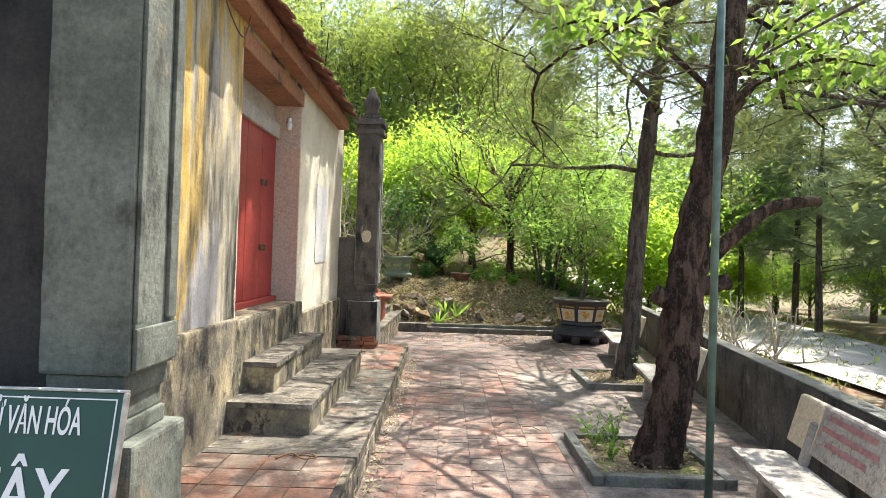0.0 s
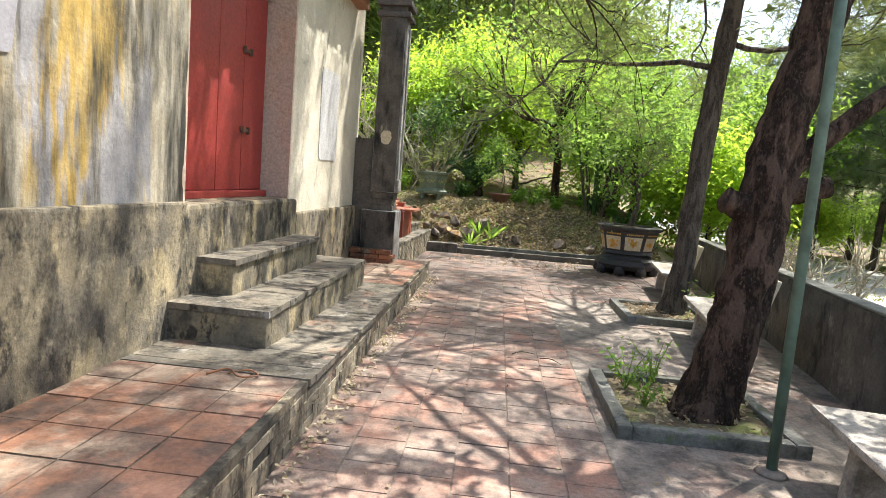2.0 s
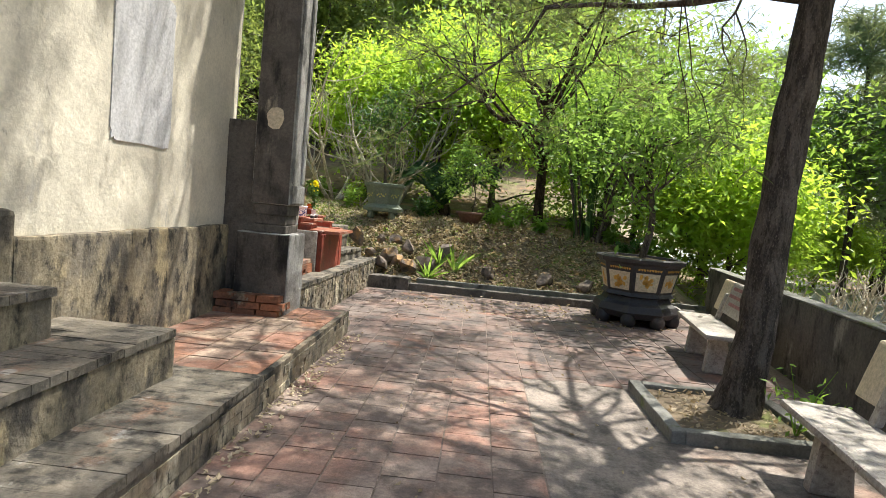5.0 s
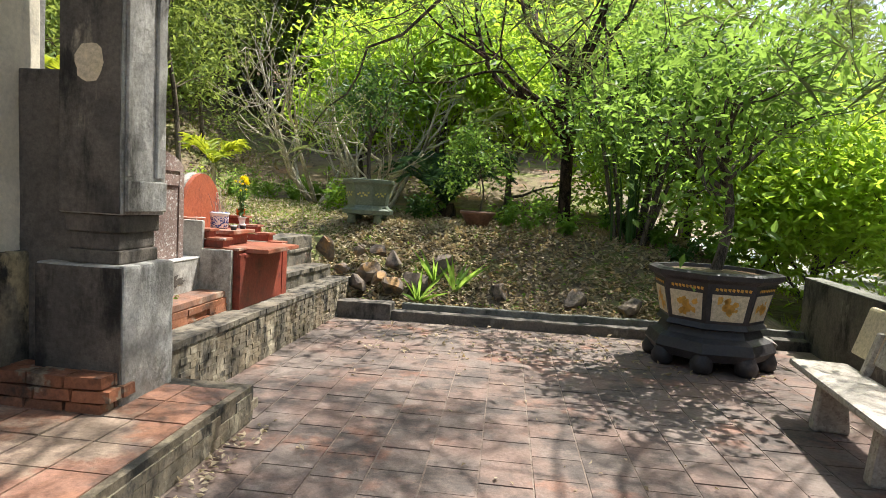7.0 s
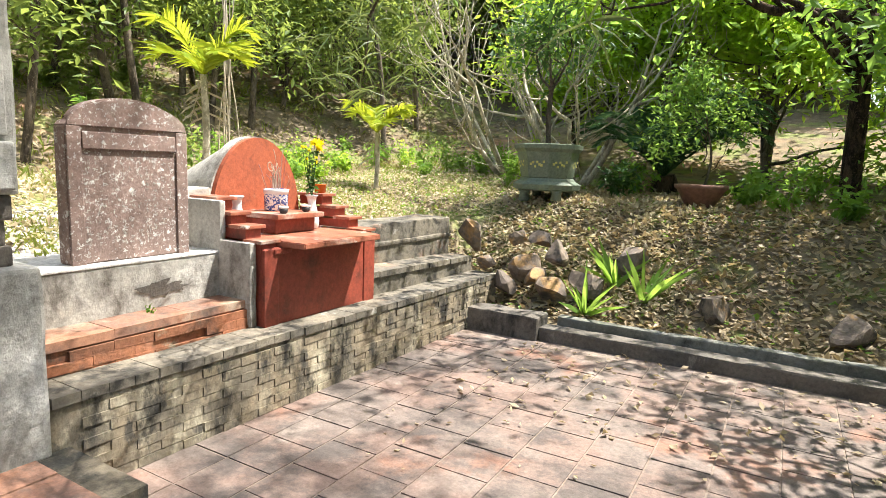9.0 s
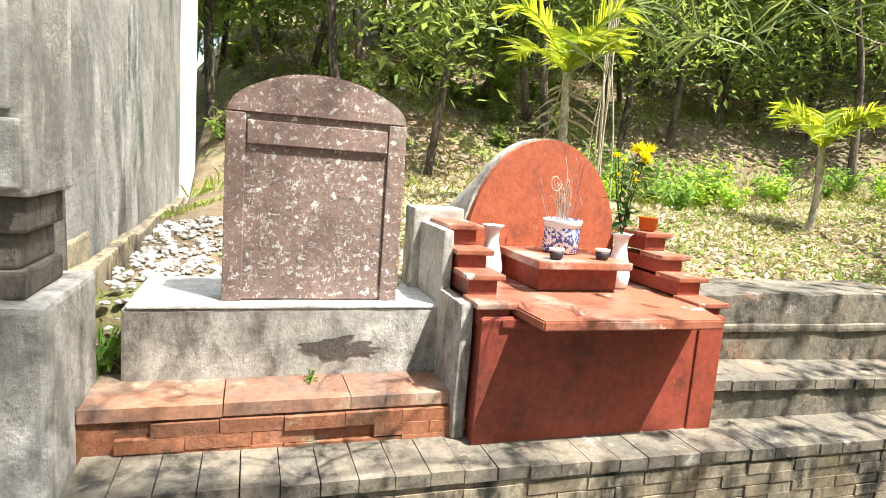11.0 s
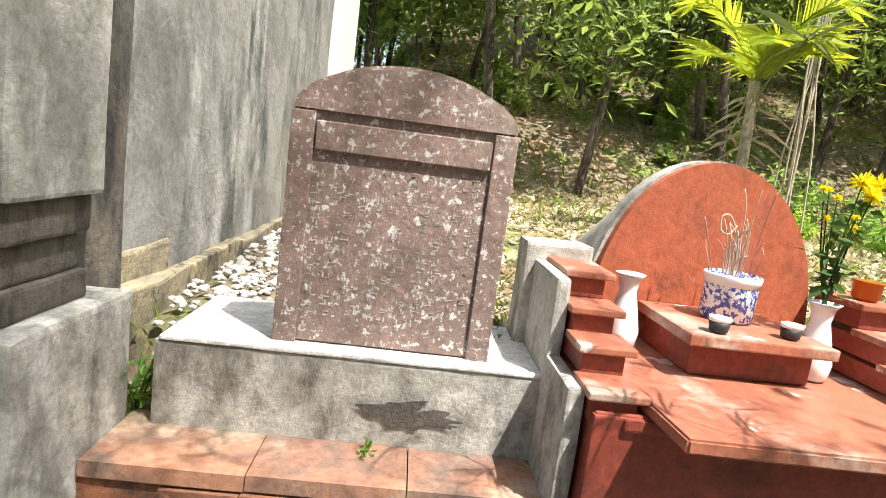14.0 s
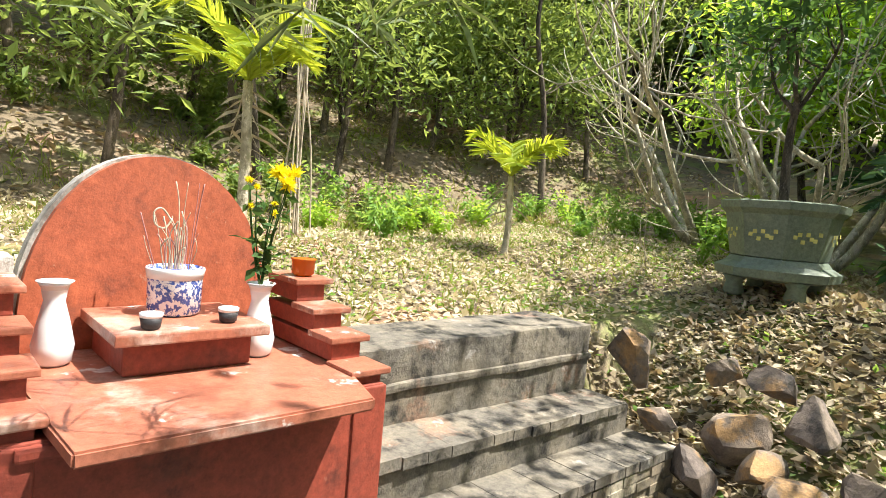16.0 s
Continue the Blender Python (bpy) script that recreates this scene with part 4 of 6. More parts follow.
def bench(x, y, yaw, label):
    b = new("garden_bench")
    tagged(b, label, "bench", "garden benches")
    seat = part("seat", block(0, 0.40, -1.55, 0, 0.385, 0.435, 0.02, 0.0), M_BENCH, b)
    for yy in (-1.28, -0.38):
        bm = block(0.11, 0.28, yy, yy + 0.10, 0.0, 0.385, 0.02)
        for v in bm.verts:
            if v.co.z < 0.2:
                v.co.x += 0.04 if v.co.x > 0.2 else -0.03
        part("leg", bm, M_BENCH, b)
        bm = block(0.355, 0.41, yy + 0.01, yy + 0.08, 0.43, 0.74, 0.015)
        bmesh.ops.transform(bm, matrix=Matrix.Shear("XZ", 4, (0.0, 0.0)), verts=bm.verts)
        for v in bm.verts:
            v.co.x += (v.co.z - 0.43) * 0.28
        part("back_post", bm, M_BENCH, b)
    for ya, yb, m, lab in ((-1.55, -1.17, M_PANEL, ""), (-1.165, -0.385, M_BENCH, "grey terrazzo panel with faded writing"), (-0.38, 0.0, M_PANEL, "")):
        bm = block(0.38, 0.43, ya, yb, 0.52, 0.88, 0.02)
        for v in bm.verts:
            v.co.x += (v.co.z - 0.43) * 0.28
        part("back_panel", bm, m, b, lab)
    for r in range(3):
        zz = 0.80 - r * 0.085
        hw = (0.28, 0.33, 0.24)[r]
        xx = 0.377 + (zz - 0.43) * 0.28
        obj("faded_writing", [(xx - 0.004, -0.775 - hw, zz), (xx - 0.004, -0.775 + hw, zz), (xx + 0.006, -0.775 + hw, zz + 0.035), (xx + 0.006, -0.775 - hw, zz + 0.035)], [(0, 1, 2, 3)], M_LETTER, b)
    b.matrix_basis = pose(x, y, 0, 0, 0, yaw)
    return b


bench(2.27, 4.63, -7.5, "pale terrazzo garden bench with lettered backrest beside the pole")
bench(2.66, 8.28, -8.0, "pale terrazzo garden bench behind the thick trunk")
bench(3.17, 11.84, -8.0, "pale terrazzo garden bench beside the large planter")


def big_pot(x, y):
    p = thing("planter", (x, y, 0), "large octagonal black planter with cream and gold panels", "planter")
    turn = math.pi / 8
    lathe("stand", [(0.50, 0.10), (0.57, 0.12), (0.62, 0.20), (0.58, 0.29), (0.50, 0.33), (0.46, 0.40)], 8, M_BLACKPOT, p, "black scrolled stand", turn, False)
    for k in range(8):
        a = 2 * math.pi * k / 8 + turn
        lathe("foot", [(0.07, 0.0), (0.10, 0.03), (0.11, 0.10), (0.07, 0.19), (0.04, 0.24)], 10, M_BLACKPOT, p, at=(0.53 * math.cos(a), 0.53 * math.sin(a), 0))
    lathe("bowl", [(0.40, 0.38), (0.52, 0.42), (0.50, 0.45), (0.485, 0.47), (0.575, 0.86), (0.63, 0.90), (0.64, 0.945), (0.60, 0.965), (0.54, 0.965), (0.52, 0.90), (0.0, 0.90)], 8, M_BLACKPOT, p, "black glazed bowl", turn, False)
    for k in range(8):
        a0, a1 = 2 * math.pi * k / 8 + turn, 2 * math.pi * (k + 1) / 8 + turn

        def on(u, z, out=0.006):
            r = 0.485 + (0.575 - 0.485) * (z - 0.47) / 0.39 + out
            return tuple(r * (c0 + (c1 - c0) * u) for c0, c1 in ((math.cos(a0), math.cos(a1)), (math.sin(a0), math.sin(a1)))) + (z,)

        pn = obj("panel", [on(0.11, 0.50), on(0.89, 0.50), on(0.89, 0.76), on(0.11, 0.76), on(0.11, 0.50, 0), on(0.89, 0.50, 0), on(0.89, 0.76, 0), on(0.11, 0.76, 0)],
                 [(0, 1, 2, 3), (0, 4, 5, 1), (1, 5, 6, 2), (2, 6, 7, 3), (3, 7, 4, 0)], M_PANEL, p, "cream panel with gold relief")
        h = Heap()
        rk = random.Random(k + 20)
        for _ in range(16):
            u, z, s = rk.gauss(0.5, 0.13), rk.gauss(0.63, 0.045), rk.uniform(0.02, 0.05)
            u, z = min(0.8, max(0.2, u)), min(0.72, max(0.54, z))
            w = [rk.uniform(0.5, 1.1) for _ in range(6)]
            h.add([on(u + s * 2.2 * w[q] * math.cos(q * 1.047), z + s * w[q] * math.sin(q * 1.047), 0.010) for q in range(6)], [tuple(range(6))])
        tagged(h.make("gold_relief", M_GOLD, pn), kind="stuff")
        h = Heap()
        for q in range(9):
            u = 0.16 + q * 0.085
            h.add([on(u, 0.80 + 0.008 * (q % 2), 0.008), on(u + 0.06, 0.79, 0.008), on(u + 0.07, 0.82, 0.008), on(u + 0.01, 0.825, 0.008)], [(0, 1, 2, 3)])
        tagged(h.make("gold_band", M_GOLD, p), kind="stuff")
    lathe("soil", [(0.51, 0.895), (0.45, 0.93), (0.2, 0.95), (0.0, 0.95)], 16, M_SOIL, p)
    return p


big_pot(3.06, 13.32)


def green_pot(x, y, z):
    p = thing("stone_planter", (x, y, z), "square grey-green glazed planter on a footed stand", "planter")
    t = math.pi / 8
    lathe("stand", [(0.33, 0.14), (0.42, 0.16), (0.43, 0.22), (0.36, 0.26), (0.33, 0.30)], 8, M_GREENPOT, p, "", t, False)
    for k in range(4):
        a = math.pi / 2 * k + math.pi / 4
        lathe("foot", [(0.06, 0.0), (0.08, 0.03), (0.06, 0.10), (0.09, 0.15)], 8, M_GREENPOT, p, at=(0.30 * math.cos(a), 0.30 * math.sin(a), 0))
    lathe("bowl", [(0.30, 0.29), (0.33, 0.31), (0.39, 0.62), (0.43, 0.66), (0.435, 0.71), (0.40, 0.72), (0.37, 0.68), (0.0, 0.66)], 8, M_GREENPOT, p, "", t, False)
    for k in range(8):
        a = 2 * math.pi * (k + 0.5) / 8 + t
        c, s = math.cos(a), math.sin(a)
        h = Heap()
        for q in range(7):
            u, zz, w = (q - 3) * 0.028, 0.47 + 0.03 * math.sin(q * 2.4), 0.014
            r = 0.361 + (zz - 0.47) * 0.18
            h.add([(r * c - s * (u + du), r * s + c * (u + du), zz + dz) for du, dz in ((-w, -w), (w, -w), (w, w), (-w, w))], [(0, 1, 2, 3)])
        tagged(h.make("relief", M_GREENGOLD, p, "faded yellow relief"), kind="stuff")
    return p


GPZ = height(-1.35, 16.7)
green_pot(-1.35, 16.7, max(1.04, GPZ))
sp = thing("small_pot", (0.45, 17.0, height(0.45, 17.0)), "small brown bowl planter with a flowering shrub", "planter")
lathe("bowl", [(0.12, 0), (0.16, 0.03), (0.27, 0.22), (0.30, 0.24), (0.30, 0.28), (0.26, 0.28), (0.0, 0.24)], 20, M_POT, sp)

pole = thing("pole", (2.10, 4.60, 0), "slim green painted steel pole", "pole")
lathe("post", [(0.03, 0), (0.03, 5.2), (0.0, 5.21)], 14, M_POLE, pole)
lathe("foot_collar", [(0.09, 0), (0.08, 0.015), (0.035, 0.03)], 14, M_CONC, pole)

# sign board by the near column
SR = -1.185
sign = thing("sign_board", (SR - 0.46, 2.22, 0.3), "dark green metal notice board with white lettering, leaning on the column", "sign")
box("board", SR - 1.0, SR, 2.215, 2.235, 0.34, 1.29, M_SIGN, sign, bevel=0.003)
for z0, z1 in ((1.29, 1.302), (0.32, 0.34)):
    box("frame_rail", SR - 1.01, SR + 0.008, 2.205, 2.24, z0, z1, M_STEEL, sign, "dull steel edge", bevel=0.004)
for x0 in (SR - 1.01, SR):
    box("frame_rail", x0, x0 + 0.010, 2.205, 2.24, 0.34, 1.29, M_STEEL, sign, "dull steel edge", bevel=0.003)
box("white_line", SR - 0.97, SR - 0.022, 2.2115, 2.2142, 1.262, 1.267, M_WHITE, sign, bevel=0)
box("white_line", SR - 0.027, SR - 0.022, 2.2115, 2.2142, 0.38, 1.262, M_WHITE, sign, bevel=0)
for k in range(7):
    lathe("rivet", [(0.007, 0), (0.005, 0.005)], 8, M_WHITE, sign, at=(0.44 - k * 0.15, -0.012, 0.995))


def lettering(text, right, z, width, cap):
    cu = bpy.data.curves.new("lettering", "FONT")
    cu.body, cu.size, cu.align_x, cu.extrude, cu.offset = text, 1.0, "RIGHT", 0.004, 0.012
    tmp = bpy.data.objects.new("tmp", cu)
    me = bpy.data.meshes.new_from_object(tmp)
    bpy.data.objects.remove(tmp)
    me.materials.append(M_WHITE)
    wide = max(v.co.x for v in me.vertices) - min(v.co.x for v in me.vertices)
    ob = new("lettering", me)
    ob.parent = sign
    ob.matrix_basis = pose(right - (SR - 0.46), -0.008, z - 0.3, 90) @ Matrix.Diagonal((width / wide, cap / 0.70, 0.3, 1))
    ob["label"] = "white painted lettering"


lettering("S\u1eec V\u0102N H\u00d3A", SR - 0.145, 1.135, 0.37, 0.100)
lettering("T\u00c2Y", SR - 0.165, 0.84, 0.37, 0.175)
lettering("X\u00c3 NHAM S\u01a0N", SR - 0.17, 0.675, 0.37, 0.088)
sign.matrix_basis = pose(SR - 0.46, 2.01, 0.325, -12.5)

# ---- trees ----


def grow(heap, rng, start, direction, length, radius, depth, tips, wander=0.25, split=3, lift=0.1, n=6):
    """A branching limb, gathered into one bark mesh; remembers its tips."""
    p, d = Vector(start), Vector(direction).normalized()
    steps = 5
    pts, seg = [p.copy()], length / steps
    for _ in range(steps):
        d = (d + Vector(rng.normal(size=3)) * wander + Vector((0, 0, lift))).normalized()
        p = p + d * seg
        pts.append(p.copy())
    v, f = tube_mesh(pts, [radius * (1 - 0.55 * i / steps) for i in range(steps + 1)], n if depth > 1 else 5, 0.1)
    heap.add(v, f)
    tips.append((pts[3], depth))
    tips.append((pts[-1], depth))
    if depth > 0:
        for k in range(split):
            i = steps if k == 0 else int(rng.integers(2, steps + 1))
            nd = (d + Vector(rng.normal(size=3)) * 0.75).normalized()
            grow(heap, rng, pts[i], nd, length * rng.uniform(0.6, 0.85), radius * 0.5, depth - 1, tips, wander, split, lift, n)


def pine_sprays(h, rng, tips, per=26, length=0.16, spread=0.35, width=0.006):
    for p, dep in tips:
        c = np.asarray(tuple(p)) + rng.normal(size=(per, 3)) * spread * (0.6, 0.6, 0.35)
        for m in c:
            k = 9
            h.blades([tuple(m)] * k, rng.normal(size=(k, 3)) * (1, 1, 0.7) + (0, 0, -0.1), length, width, rng, 0.4)


def big_tree(name, at, label, trunk, r0, r1, bark, limbs, seed, per, leaf, spray=0.35):
    rng = np.random.default_rng(seed)
    t = thing(name, at, label, "tree")
    line = spline([Vector(p) - Vector(at) for p in trunk], 10)
    m = len(line) - 1
    v, f = tube_mesh(line, [(r0 + (r1 - r0) * i / m) * (1 + 0.5 * math.exp(-i / 2.5)) for i in range(m + 1)], 22, 0.22, seed)
    obj("trunk", v, f, bark, t, smooth=True)
    wood, tips = Heap(), []
    for start, d, ln, r, dep in limbs:
        grow(wood, rng, Vector(start) - Vector(at), d, ln, r, dep, tips, 0.18, 3, 0.02)
    wood.make("branchwork", bark, t, smooth=True)
    h = Heap()
    pine_sprays(h, rng, [q for q in tips if q[1] <= 1], per, 0.17, spray)
    h.make("crown", leaf, t)
    return t


t1 = big_tree("pine_tree", (2.0, 5.40, 0.0), "thick leaning pine with dark furrowed bark and sawn stubs",
              [(1.98, 5.40, 0.0), (2.08, 5.40, 0.55), (2.17, 5.40, 1.05), (2.20, 5.42, 1.55), (2.28, 5.45, 2.1), (2.42, 5.5, 2.7), (2.52, 5.5, 3.4), (2.7, 5.7, 4.4), (2.8, 6.0, 5.6)], 0.19, 0.12, M_BARK,
              [((2.45, 5.5, 3.1), (0.8, 0.3, 0.55), 1.5, 0.09, 2), ((2.6, 5.6, 4.2), (0.7, 0.8, 0.6), 2.2, 0.05, 3), ((2.75, 5.9, 5.2), (-0.3, 0.9, 0.5), 2.2, 0.045, 3),
               ((2.8, 6.0, 5.5), (0.6, -0.3, 0.7), 2.0, 0.045, 3), ((2.8, 6.0, 5.5), (-0.7, 0.2, 0.6), 2.0, 0.045, 3), ((2.6, 5.6, 4.6), (-0.9, 0.9, 0.35), 2.4, 0.045, 3), ((2.7, 5.8, 5.0), (0.1, 1.0, 0.3), 2.6, 0.045, 3)], 11, 11, M_NEEDLE)
for pts, r0, r1 in (([(2.20, 5.42, 1.45), (2.03, 5.38, 1.52), (1.92, 5.36, 1.56)], 0.10, 0.085), ([(2.26, 5.43, 1.62), (2.44, 5.38, 1.66), (2.58, 5.36, 1.70)], 0.09, 0.07),
                    ([(2.30, 5.45, 1.75), (2.52, 5.40, 2.0), (2.85, 5.36, 2.32), (3.12, 5.34, 2.42), (3.36, 5.34, 2.44)], 0.075, 0.045)):
    tube("stub", [Vector(p) - Vector((2.0, 5.40, 0)) for p in pts], r0, r1, M_BARK, t1, "sawn branch stub", 14, 6, 0.2)
hb = Heap()
rb = np.random.default_rng(91)
for pts in ([(2.47, 5.5, 3.2), (2.9, 5.4, 3.55), (3.4, 5.4, 3.75), (3.9, 5.4, 3.7)], [(2.5, 5.5, 3.4), (2.9, 5.3, 3.9), (3.3, 5.2, 4.2)], [(2.5, 5.5, 3.4), (1.9, 5.5, 3.9), (1.3, 5.4, 4.05), (0.9, 5.4, 3.95)]):
    line = [Vector(p) - Vector((2.0, 5.40, 0)) for p in pts]
    tube("leafy_branch", line, 0.03, 0.008, M_BARK, t1, n=8, steps=6)
    for p in spline(line, 6)[6:]:
        hb.leaves(np.asarray(tuple(p)) + rb.normal(size=(16, 3)) * (0.16, 0.16, 0.13), 0.13, rb, 0.5, 0.7)
hb.make("broad_foliage", M_MID, t1)
t2 = big_tree("pine_tree", (2.84, 9.25, 0.0), "slim straight pine with grey bark",
              [(2.83, 9.22, 0.0), (2.92, 9.25, 0.8), (2.98, 9.28, 1.9), (3.07, 9.3, 3.2), (3.24, 9.35, 4.6), (3.50, 9.4, 6.2), (3.7, 9.4, 7.4)], 0.15, 0.09, M_BARK2,
              [((3.07, 9.3, 3.25), (-1.0, 0.35, 0.12), 2.4, 0.04, 2), ((3.12, 9.3, 3.6), (0.9, 0.4, 0.15), 1.6, 0.04, 2), ((3.3, 9.3, 4.2), (-0.8, -0.6, 0.3), 2.0, 0.05, 3),
               ((3.45, 9.35, 5.2), (0.3, 1.0, 0.3), 2.2, 0.05, 3), ((3.5, 9.4, 5.9), (-0.9, 0.5, 0.4), 2.3, 0.05, 3), ((3.6, 9.4, 6.8), (0.8, -0.5, 0.4), 2.2, 0.05, 3), ((3.7, 9.4, 7.3), (-0.2, 0.4, 0.9), 2.0, 0.05, 3), ((3.4, 9.35, 4.9), (-0.1, 1.0, 0.25), 2.9, 0.06, 3), ((3.5, 9.4, 5.5), (-0.8, 0.9, 0.3), 3.0, 0.06, 3), ((3.5, 9.4, 5.6), (0.5, 0.9, 0.3), 2.8, 0.06, 3), ((3.6, 9.4, 6.3), (-1.0, -0.1, 0.3), 2.7, 0.06, 3)], 12, 15, M_NEEDLE, 0.35)


def leaf_tree(name, at, label, height_m, spread, n_limbs, leaf_mat, bark, seed, leaf=0.10, per=40, depth=2, r=0.09, spread_leaf=0.35, lean=(0, 0, 1), low=0.3, aspect=0.42, category="tree"):
    """A broadleaved tree: trunk, forked limbs, crown of single leaves round every twig."""
    rng = np.random.default_rng(seed)
    t = thing(name, at, label, category)
    wood, tips = Heap(), []
    d = Vector(lean).normalized()
    top = d * height_m * 0.5
    line = spline([(0, 0, -0.1), d * height_m * 0.25 + Vector((rng.normal() * 0.08, rng.normal() * 0.08, 0)), top], 6)
    v, f = tube_mesh(line, [r * (1 - 0.45 * i / 12) for i in range(13)], 10, 0.15, seed)
    obj("trunk", v, f, bark, t, smooth=True)
    for k in range(n_limbs):
        a = 2 * math.pi * (k + rng.uniform(-0.3, 0.3)) / n_limbs
        u = rng.uniform(low, 1)
        grow(wood, rng, d * height_m * 0.5 * u, (math.cos(a) * spread, math.sin(a) * spread, rng.uniform(0.4, 1.1) * height_m * 0.35), height_m * 0.34, r * 0.45, depth, tips, 0.22, 3, 0.08)
    wood.make("branchwork", bark, t, smooth=True)
    h = Heap()
    for p, dep in tips:
        if dep < depth:
            h.leaves(np.asarray(tuple(p)) + rng.normal(size=(per, 3)) * spread_leaf * (1, 1, 0.7), leaf, rng, aspect)
    h.make("crown", leaf_mat, t)
    return t


def gz(x, y):
    return (x, y, height(x, y))


# the bed and what stands behind it
limbed = leaf_tree("garden_tree", gz(2.0, 18.4), "dark multi-limbed garden tree behind the bed", 6.6, 2.1, 8, M_GARDEN, M_BARK, 21, 0.14, 14, 2, 0.12, 0.42, (-0.05, -0.28, 1), 0.45)
tube("limb", [(0.0, -0.55, 2.1), (-0.55, -0.6, 2.22), (-1.2, -0.7, 2.35), (-1.65, -0.7, 2.95), (-1.85, -0.7, 3.9)], 0.075, 0.03, M_BARK, limbed, n=10, steps=6, rough=0.12)
tube("limb", [(0.0, -0.7, 2.6), (-0.35, -0.8, 3.0), (-0.85, -0.9, 3.3), (-1.1, -0.9, 4.0)], 0.055, 0.022, M_BARK, limbed, n=10, steps=6, rough=0.12, seed=3)
leaf_tree("lime_shrub", gz(-0.6, 20.4), "tall bright lime-green leafy shrub", 4.2, 1.3, 8, M_LIME, M_BARK2, 22, 0.16, 56, 2, 0.07, 0.42, low=0.1)
leaf_tree("lime_shrub", gz(0.9, 22.3), "tall bright lime-green leafy shrub", 5.2, 1.5, 8, M_LIME, M_BARK2, 23, 0.18, 70, 2, 0.08, 0.48, low=0.1)
leaf_tree("lime_shrub", gz(3.8, 19.4), "tall bright lime-green leafy shrub", 4.8, 1.3, 7, M_MID, M_BARK2, 24, 0.16, 50, 2, 0.07, 0.45, low=0.15)
scrub_a = leaf_tree("lime_shrub", gz(5.9, 17.2), "bright lime-green leafy shrub by the road", 3.6, 1.2, 7, M_LIME, M_BARK2, 25, 0.16, 100, 2, 0.06, 0.42, low=0.1)
leaf_tree("lime_shrub", gz(-2.8, 22.5), "tall bright lime-green leafy shrub", 4.6, 1.3, 7, M_LIME, M_BARK2, 26, 0.17, 60, 2, 0.07, 0.45, low=0.1)
leaf_tree("garden_tree", gz(3.9, 17.3), "dense mid-green garden tree beside the bamboo", 4.6, 1.2, 6, M_GARDEN, M_BARK2, 27, 0.14, 30, 2, 0.07, 0.40, low=0.15)
leaf_tree("garden_tree", gz(1.0, 20.2), "dense mid-green garden tree", 3.8, 1.2, 6, M_LIME, M_BARK2, 28, 0.15, 50, 2, 0.07, 0.38, low=0.12)
scrub_b = leaf_tree("garden_tree", gz(6.8, 21.0), "tall mid-green tree by the road", 7.0, 1.6, 7, M_MID, M_BARK2, 29, 0.18, 90, 2, 0.12, 0.6, low=0.2)
leaf_tree("pot_tree", (3.06, 13.32, 0.93), "leafy small tree growing in the large planter", 2.3, 0.75, 7, M_GARDEN, M_BARK2, 30, 0.12, 16, 2, 0.06, 0.24, low=0.45)
leaf_tree("pot_tree", (-1.35, 16.7, 1.74), "dark-leaved small tree growing in the stone planter", 1.7, 0.25, 4, M_DARK, M_BARK2, 31, 0.11, 10, 2, 0.04, 0.18, low=0.7)
leaf_tree("pot_shrub", (0.45, 17.0, height(0.45, 17.0) + 0.2), "thin shrub with orange flowers in the bowl planter", 1.5, 0.42, 6, M_GARDEN, M_BARK2, 32, 0.08, 12, 2, 0.018, 0.10, low=0.2, category="shrub")


def frangipani(at, seed, h, label):
    rng = np.random.default_rng(seed)
    t = thing("frangipani", at, label, "tree")
    for k in range(5):
        wood, tips = Heap(), []
        a = 2 * math.pi * k / 5 + rng.uniform(-0.3, 0.3)
        grow(wood, rng, (0.05 * math.cos(a), 0.05 * math.sin(a), -0.05), (math.cos(a) * 1.25, math.sin(a) * 1.25, 1.0), h * 0.40, 0.055, 3, tips, 0.08, 3, 0.13, 7)
        tagged(wood.make("bare_limb", M_PALEBARK, t, smooth=True), kind="stuff")
    return t


frangipani(gz(-3.05, 19.2), 41, 4.6, "leafless pale-branched frangipani tree")
frangipani(gz(-1.55, 18.5), 42, 3.8, "leafless pale-branched frangipani tree")
frangipani(gz(5.0, 9.6), 43, 1.5, "leafless pale-branched frangipani beyond the low wall")
frangipani(gz(5.6, 12.4), 44, 1.5, "leafless pale-branched frangipani beyond the low wall")


